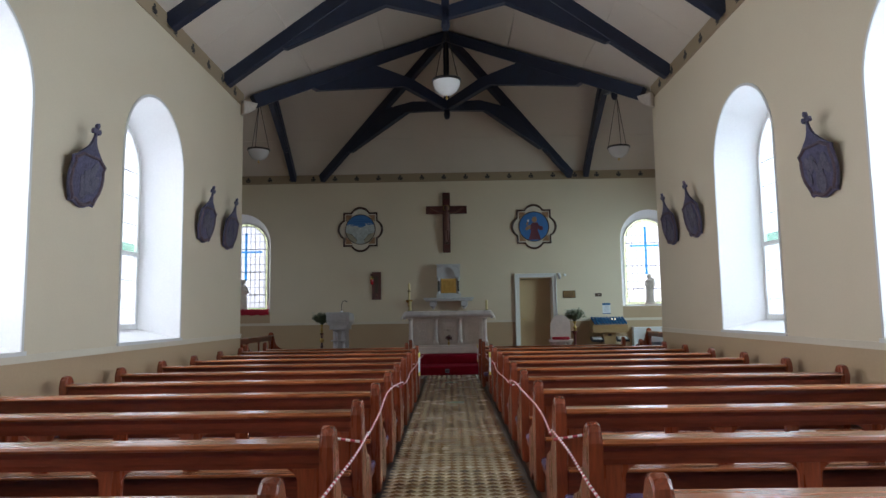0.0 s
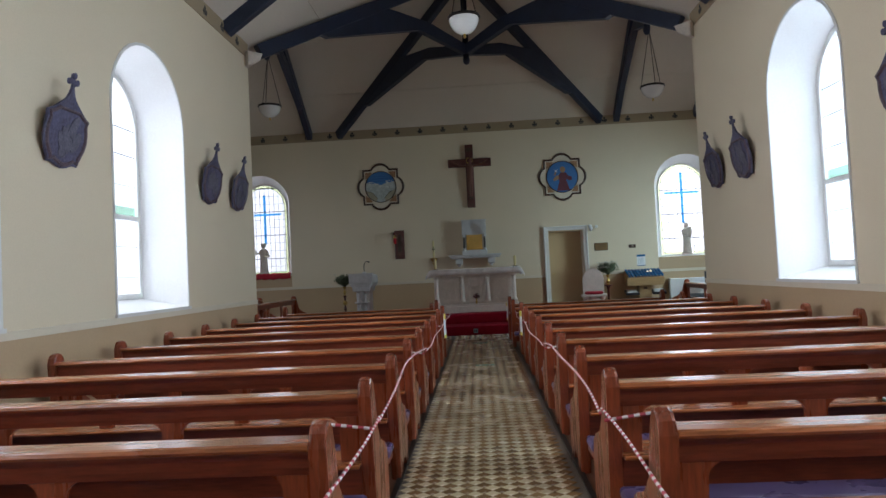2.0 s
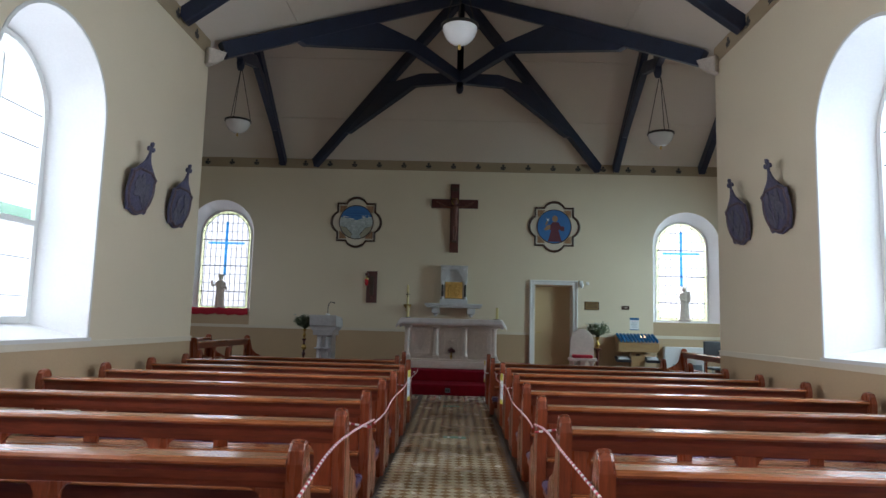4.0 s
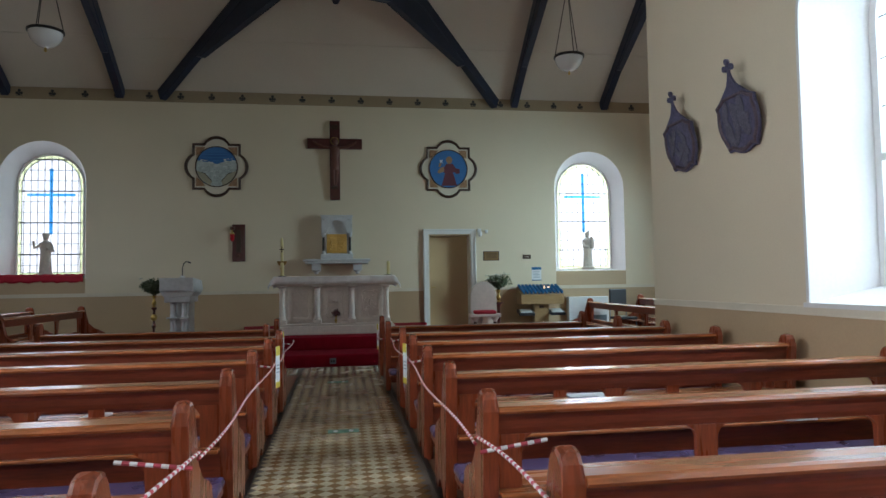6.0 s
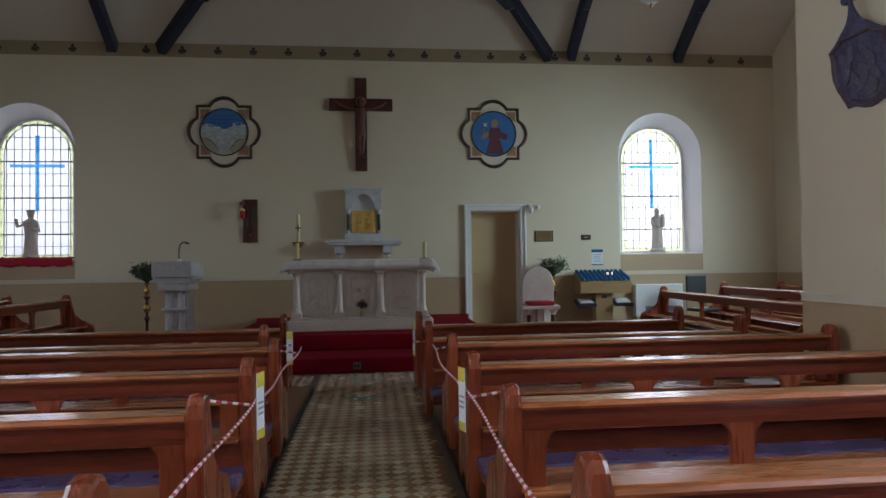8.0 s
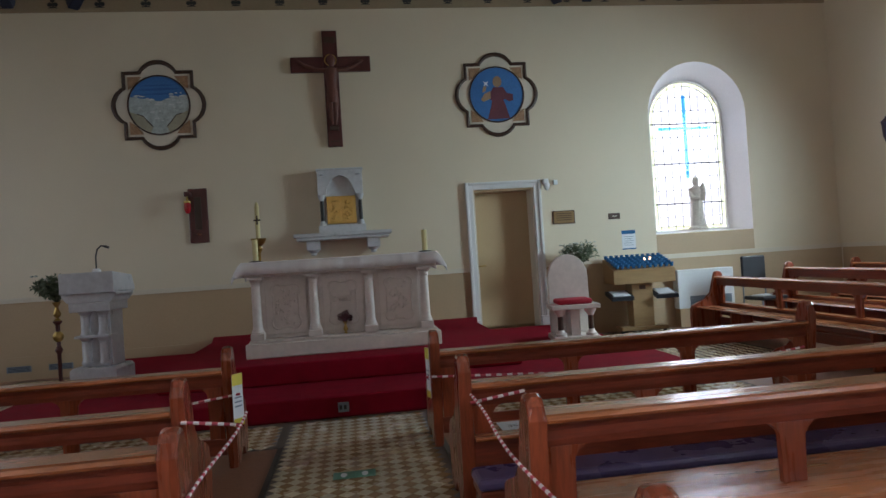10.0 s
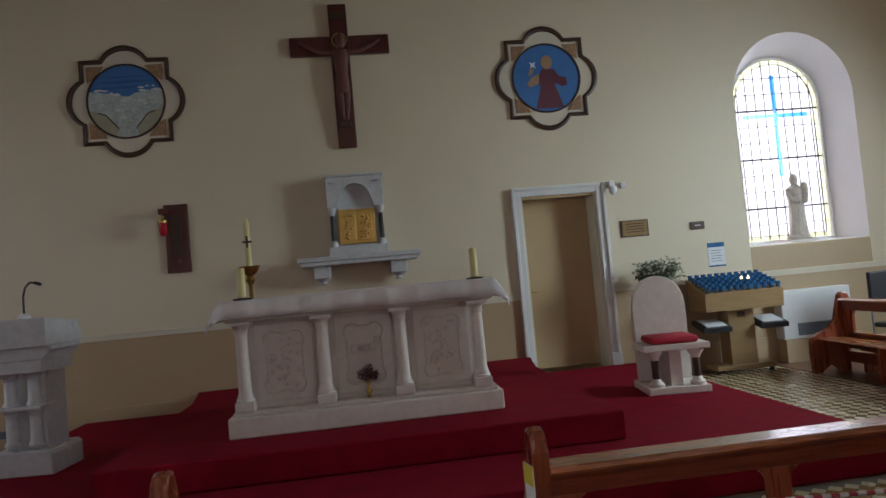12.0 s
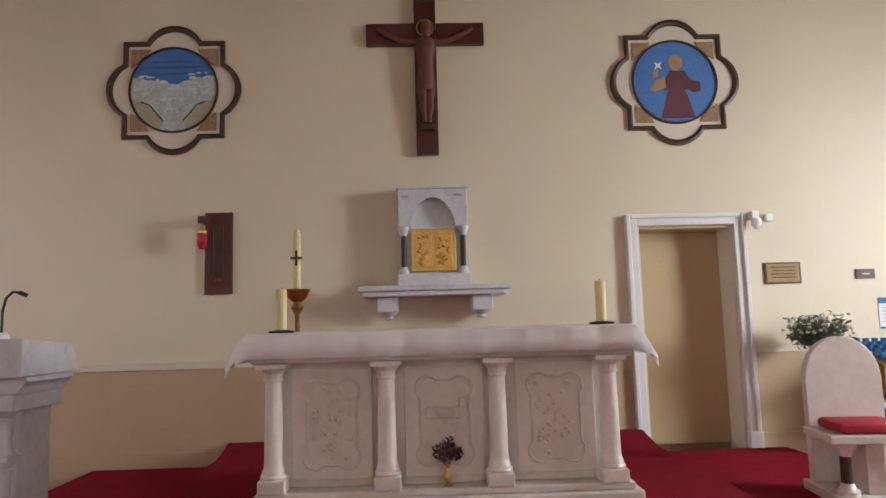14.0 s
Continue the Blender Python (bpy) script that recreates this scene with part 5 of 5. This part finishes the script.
# ---- lamps ----
def pendant(x, y, z, ztop, r):
    t = thing("pendant_lamp", "opal glass bowl lamp hung on three rods", "pendant lamp", (x, y, z), 0, "pendant lamps")
    part("bowl", lathe(B(), [(0.01, 0.0)] + [(r * 0.97 * math.sin(math.pi * i / 20), 0.26 * (1 - math.cos(math.pi * i / 20))) for i in range(1, 11)], seg=28), OPAL, t, "white opal glass bowl", True)
    part("rim", lathe(B(), [(r, 0.245), (r * 1.05, 0.25), (r * 1.05, 0.285), (r * 0.98, 0.29)], seg=28), RIM, t, "dark metal rim", True)
    part("finial", lathe(B(), [(0.012, -0.07), (0.025, -0.05), (0.015, 0.0)], seg=10), BRASS, t, "", True)
    for i in range(3):
        a = 2 * math.pi * i / 3 + 0.5
        part("rod", tube(B(), [(r * math.cos(a), r * math.sin(a), 0.28), (0.02 * math.cos(a), 0.02 * math.sin(a), ztop - z)], 0.008, 6), RIM, t)
    return t


pendant(CX, 11.25, 5.24, 6.44, 0.25)
pendant(-4.90, 16.0, 5.28, 6.68, 0.265)
pendant(4.03, 16.0, 5.18, 6.68, 0.265)


# ---- stations of the cross ----
def station(wall, u, z):
    t = thing("station_plaque", "dark relief plaque with a small cross on top", "relief plaque", (0, 0, 0), 0, "station plaques")

    def place(a, v, d):
        """The plaque hangs from its top and leans out of the wall."""
        return wall(a, v, d - 0.185 * (v - z + 0.34))
    half = [(0.020, 0.52), (0.032, 0.45), (0.065, 0.395), (0.14, 0.355), (0.19, 0.30), (0.27, 0.255), (0.36, 0.22), (0.338, 0.15), (0.366, 0.06), (0.372, -0.04), (0.348, -0.14), (0.295, -0.225), (0.262, -0.265), (0.262, -0.315), (0.19, -0.30), (0.13, -0.325), (0.07, -0.35), (0.0, -0.36)]
    half = [(0.87 * a, 0.87 * v) for a, v in half]
    out = half + [(-a, v) for a, v in reversed(half[:-1])]
    part("plaque", prism(B(), [(u + a, z + v) for a, v in out], place, -0.004, -0.034, 0.008), PEWTER, t)
    bm = B()
    body = [(a, v) for a, v in out if v < 0.27]
    n = len(body)
    rims = [[bm.verts.new(place(u + a * k, z + v * k + 0.01 * (1 - k), dd)) for a, v in body] for k, dd in ((0.96, -0.0345), (0.93, -0.05), (0.87, -0.05), (0.83, -0.0355))]
    for ra, rb in zip(rims, rims[1:]):
        for i in range(n):
            bm.faces.new((ra[i], ra[(i + 1) % n], rb[(i + 1) % n], rb[i]))
    part("rim", bm, PEWTER_R, t, "red-brown worn border")
    bm = B()
    for du, dz in ((-0.05, 0.0), (0.05, 0.0), (0.0, 0.056)):
        prism(bm, [(u + du + 0.03 * math.cos(i * 0.6283), z + 0.51 + dz + 0.03 * math.sin(i * 0.6283)) for i in range(10)], place, -0.006, -0.034)
    prism(bm, [(u - 0.06, z + 0.495), (u + 0.06, z + 0.495), (u + 0.06, z + 0.525), (u - 0.06, z + 0.525)], place, -0.007, -0.033)
    prism(bm, [(u - 0.016, z + 0.44), (u + 0.016, z + 0.44), (u + 0.016, z + 0.57), (u - 0.016, z + 0.57)], place, -0.008, -0.032)
    part("cross", bm, PEWTER, t)
    rng2 = random.Random(int(u * 10))
    bm = B()
    for i in range(13):
        # overlapping rounded folds of drapery and limbs
        a, v = rng2.uniform(-0.16, 0.16), rng2.uniform(-0.17, 0.11)
        s1, s2, lean = rng2.uniform(0.03, 0.06), rng2.uniform(0.06, 0.13), rng2.uniform(-0.7, 0.7)
        fold = [(s1 * math.cos(k * 0.5236), s2 * math.sin(k * 0.5236)) for k in range(12)]
        prism(bm, [(u + a + p * math.cos(lean) - q * math.sin(lean), z + v + p * math.sin(lean) + q * math.cos(lean)) for p, q in fold], place, -0.033, -0.040 - rng2.uniform(0, 0.008), 0.006)
    part("relief", bm, PEWTER_L, t, "worn pale relief")["kind"] = "stuff"


for u in (6.81, 10.29, 11.43):
    station(place_left, u, 2.91)
for u in (6.70, 10.30, 11.40):
    station(place_right, u, 2.86)
station(place_left, 3.25, 2.91)
station(place_right, 3.18, 2.86)
station(place_gable_e, 18.30, 2.90)

# ---- ropes, signs, books ----
def rope(x, rows2, inward):
    t = thing("barrier_rope", "red and white twisted barrier rope tied along the pew ends", "rope", (0, 0, 0), 0, "ropes")
    for a, b in zip(rows2, rows2[1:]):
        pts2 = []
        n = int((b - a) / 0.03)
        lift = 0.09 if 4 < a < 5 else -0.02
        for i in range(n + 1):
            k = i / n
            pts2.append((x + 0.015 * math.sin(k * 9), a + (b - a) * k, 0.63 + 0.03 * k + lift * 4 * k * (1 - k)))
        part("span", tube(B(), pts2, 0.0075, 6, 0, 2), (ROPE_R, ROPE_W), t)
    for a in rows2:
        part("tie", tube(B(), [(x + inward * 0.03 * i, a - 0.105, 0.62 + 0.004 * i) for i in range(11)], 0.009, 6, 0, 2), (ROPE_R, ROPE_W), t)
    return t


rope(-0.735, (1.1, 4.30, 7.46, 10.68, 12.9), -1)
rope(0.455, (1.1, 4.30, 7.46, 10.68, 12.9), 1)
t = thing("cross_rope", "red and white rope tied across the front pews", "rope", (0, 0, 0))
part("span", tube(B(), [(0.35 + 0.04 * i, 14.07, 0.55 + 0.03 * math.sin(i * 0.07) - 0.1 * math.sin(math.pi * i / 75)) for i in range(76)], 0.009, 6, 0, 2), (ROPE_R, ROPE_W), t)
part("span", tube(B(), [(-0.96 - 0.04 * i, 14.07, 0.55 - 0.12 * math.sin(math.pi * i / 75)) for i in range(76)], 0.009, 6, 0, 2), (ROPE_R, ROPE_W), t)


def hanging_sign(x, y, z, lean):
    t = thing("hanging_sign", "yellow and white laminated sign hung on the rope", "sign", (x, y, z), lean, "hanging signs")
    part("card", box(B(), -0.045, 0.045, -0.004, 0.0, -0.36, 0.0, 0.001), PAPER, t)
    part("top_band", box(B(), -0.045, 0.045, -0.006, -0.004, -0.08, 0.0), YELLOW, t, "yellow band")
    part("foot_band", box(B(), -0.045, 0.045, -0.006, -0.004, -0.36, -0.31), YELLOW, t, "yellow band")
    for i in range(3):
        part("text_bar", box(B(), -0.03, 0.03, -0.0065, -0.004, -0.17 - 0.03 * i, -0.16 - 0.03 * i), GREYM, t)
    return t


hanging_sign(-0.70, 10.53, 0.81, 74)
hanging_sign(0.43, 10.55, 0.80, -74)
hanging_sign(-0.98, 14.08, 0.69, 50)
hanging_sign(0.37, 14.08, 0.76, -80)
hanging_sign(5.12, 14.19, 0.86, 8).scale.x = 1.8
t = thing("floor_sticker", "green floor sticker with white footprints on the tiles", "floor sticker", (-0.13, 10.7, 0.006))
for k, (y, nm) in enumerate(((0.0, "a"), (3.0, "b"))):
    st = part("vinyl", box(B(), -0.14, 0.14, y - 0.07, y + 0.07, 0.0, 0.002), GREEN, t) if k == 0 else None
    if st:
        for x in (-0.07, 0.07):
            part("footprint", prism(B(), [(x + 0.022 * math.cos(i * 0.6283), y + 0.045 * math.sin(i * 0.6283)) for i in range(10)], lambda u, v, d: (u, v, d), 0.002, 0.003), PAPER, st)
t2 = copy_thing(t, pose(-0.2, 13.75, 0.006))
cd = thing("seat_card", "white card on the pew seat saying in use", "card", (0.82, 13.10, 0.392), 180)
part("card", box(B(), -0.15, 0.15, -0.10, 0.10, 0.0, 0.004, 0.001), PAPER, cd)
cu2 = bpy.data.curves.new("lettering", "FONT")
cu2.body, cu2.size, cu2.align_x, cu2.align_y = "IN USE", 0.075, "CENTER", "CENTER"
cu2.materials.append(BLACK)
tx = new("lettering", cu2)
tx.parent = cd
tx.location = (0, 0, 0.0048)
rng = random.Random(11)
for y in ROWS_Y + [12.9]:
    for side in (-1, 1):
        for k in range(rng.choice((1, 2, 3)) if side > 0 and 8 < y < 12 else rng.choice((0, 0, 1))):
            low = rng.random() < 0.45
            x = (-1.3 - rng.random() * 2.2) if side < 0 else (1.0 + rng.random() * 2.3)
            b = thing("hymn_book", "thin pale booklet lying on a pew seat" if low else "thin pale booklet lying on a pew ledge", "booklet", (x, y + (0.19 if low else -0.064), 0.3905 if low else 0.4305), rng.uniform(-8, 8) + (0 if low else 90), "booklets")
            cov = part("cover", box(B(), -0.075, 0.075, -0.105, 0.105, 0.0, 0.012, 0.002), rng.choice((PAPER, PAPER, GREYM, GREEN)), b)
            part("page_block", box(B(), -0.072, 0.074, -0.102, 0.102, 0.0125, 0.018), PAPER, cov)

# ---- tiled aisle ----
aisle = B()
GROUT = mat("grout", (0.09, 0.065, 0.045), 0.8, var=0.2)
bed = part("aisle", prism(aisle, [(-0.75, YB), (0.46, YB), (0.46, 14.6), (3.6, 14.6), (3.6, 15.44), (-3.9, 15.44), (-3.9, 14.6), (-0.75, 14.6)], lambda u, v, d: (u, v, d), 0.0005, 0.0015), GROUT)
structure(bed, "aisle of small cream and brown tiles laid diagonally", "tiled floor")
bed2 = part("transept_floor", prism(B(), [(3.27, 15.46), (5.0, 15.46), (5.0, 19.6), (3.27, 19.6)], lambda u, v, d: (u, v, d), 0.0005, 0.0015), GROUT)
structure(bed2, "transept floor of small cream and brown tiles", "tiled floor")
bed3 = part("transept_floor", prism(B(), [(-5.0, 15.46), (-3.62, 15.46), (-3.62, 19.6), (-5.0, 19.6)], lambda u, v, d: (u, v, d), 0.0005, 0.0015), GROUT)
structure(bed3, "transept floor of small worn tiles beside the step", "tiled floor")
for x in (-0.77, 0.48):
    structure(part("trim", box(B(), x - 0.02, x + 0.02, YB, 14.6, 0.0, 0.012, 0.002), RIM), "dark edging strip along the aisle", "edging")
P = 0.112      # diagonal of a tile
H2 = P / 2 - 0.0022


def tile_mesh(name, material):
    bm = B()
    lo = [bm.verts.new((u * H2, v * H2, 0.0)) for u, v in ((1, 0), (0, 1), (-1, 0), (0, -1))]
    hi = [bm.verts.new((u * (H2 - 0.002), v * (H2 - 0.002), 0.004)) for u, v in ((1, 0), (0, 1), (-1, 0), (0, -1))]
    bm.faces.new(hi)
    for i in range(4):
        bm.faces.new((lo[i], lo[(i + 1) % 4], hi[(i + 1) % 4], hi[i]))
    me = bpy.data.meshes.new(name)
    bm.to_mesh(me)
    bm.free()
    me.materials.append(material)
    return me


def joined(name, cells, material, parent):
    verts, faces = [], []
    for x, y, z in cells:
        b = len(verts)
        for u, v in ((1, 0), (0, 1), (-1, 0), (0, -1)):
            verts.append((x + u * H2, y + v * H2, z))
        for u, v in ((1, 0), (0, 1), (-1, 0), (0, -1)):
            verts.append((x + u * (H2 - 0.002), y + v * (H2 - 0.002), z + 0.004))
        faces.append((b + 4, b + 5, b + 6, b + 7))
        faces += [(b + i, b + (i + 1) % 4, b + 4 + (i + 1) % 4, b + 4 + i) for i in range(4)]
    me = bpy.data.meshes.new(name)
    me.from_pydata(verts, [], faces)
    me.materials.append(material)
    ob = new(name, me)
    ob.parent = parent
    ob["kind"] = "stuff"
    return ob


# a row of cream tiles, the next half a diagonal on in brown
rng = random.Random(5)
TL_ME, TD_ME = tile_mesh("tile", TILE_L), tile_mesh("tile_brown", TILE_D)
for parent, areas in ((bed, ((-0.75, 0.46, 0.0, 15.44), (-3.9, -0.78, 14.6, 15.44), (0.49, 3.6, 14.6, 15.44))), (bed2, ((3.27, 5.0, 15.46, 19.6),)), (bed3, ((-5.0, -3.62, 15.46, 19.6),))):
    light, dark, singles = [], [], 0
    for x0, x1, y0, y1 in areas:
        for j in range(int((y1 - y0) / (P / 2)) - 1):
            y = y0 + P / 2 + j * P / 2
            off = 0.0 if j % 2 == 0 else P / 2
            for i in range(int((x1 - x0) / P) + 1):
                x = x0 + P / 2 + i * P + off
                if x > x1 - P / 2 + 0.004:
                    continue
                z = 0.0016 + rng.uniform(0, 0.0008)
                pale = j % 2 == 0
                if parent is bed and 4.6 < y < 6.05 and singles < 300:
                    ob = new("tile", TL_ME if pale else TD_ME)
                    ob.parent, ob.location = parent, (x, y, z)
                    singles += 1
                else:
                    (light if pale else dark).append((x, y, z))
    joined("cream_tiles", light, TILE_L, parent)
    joined("brown_tiles", dark, TILE_D, parent)
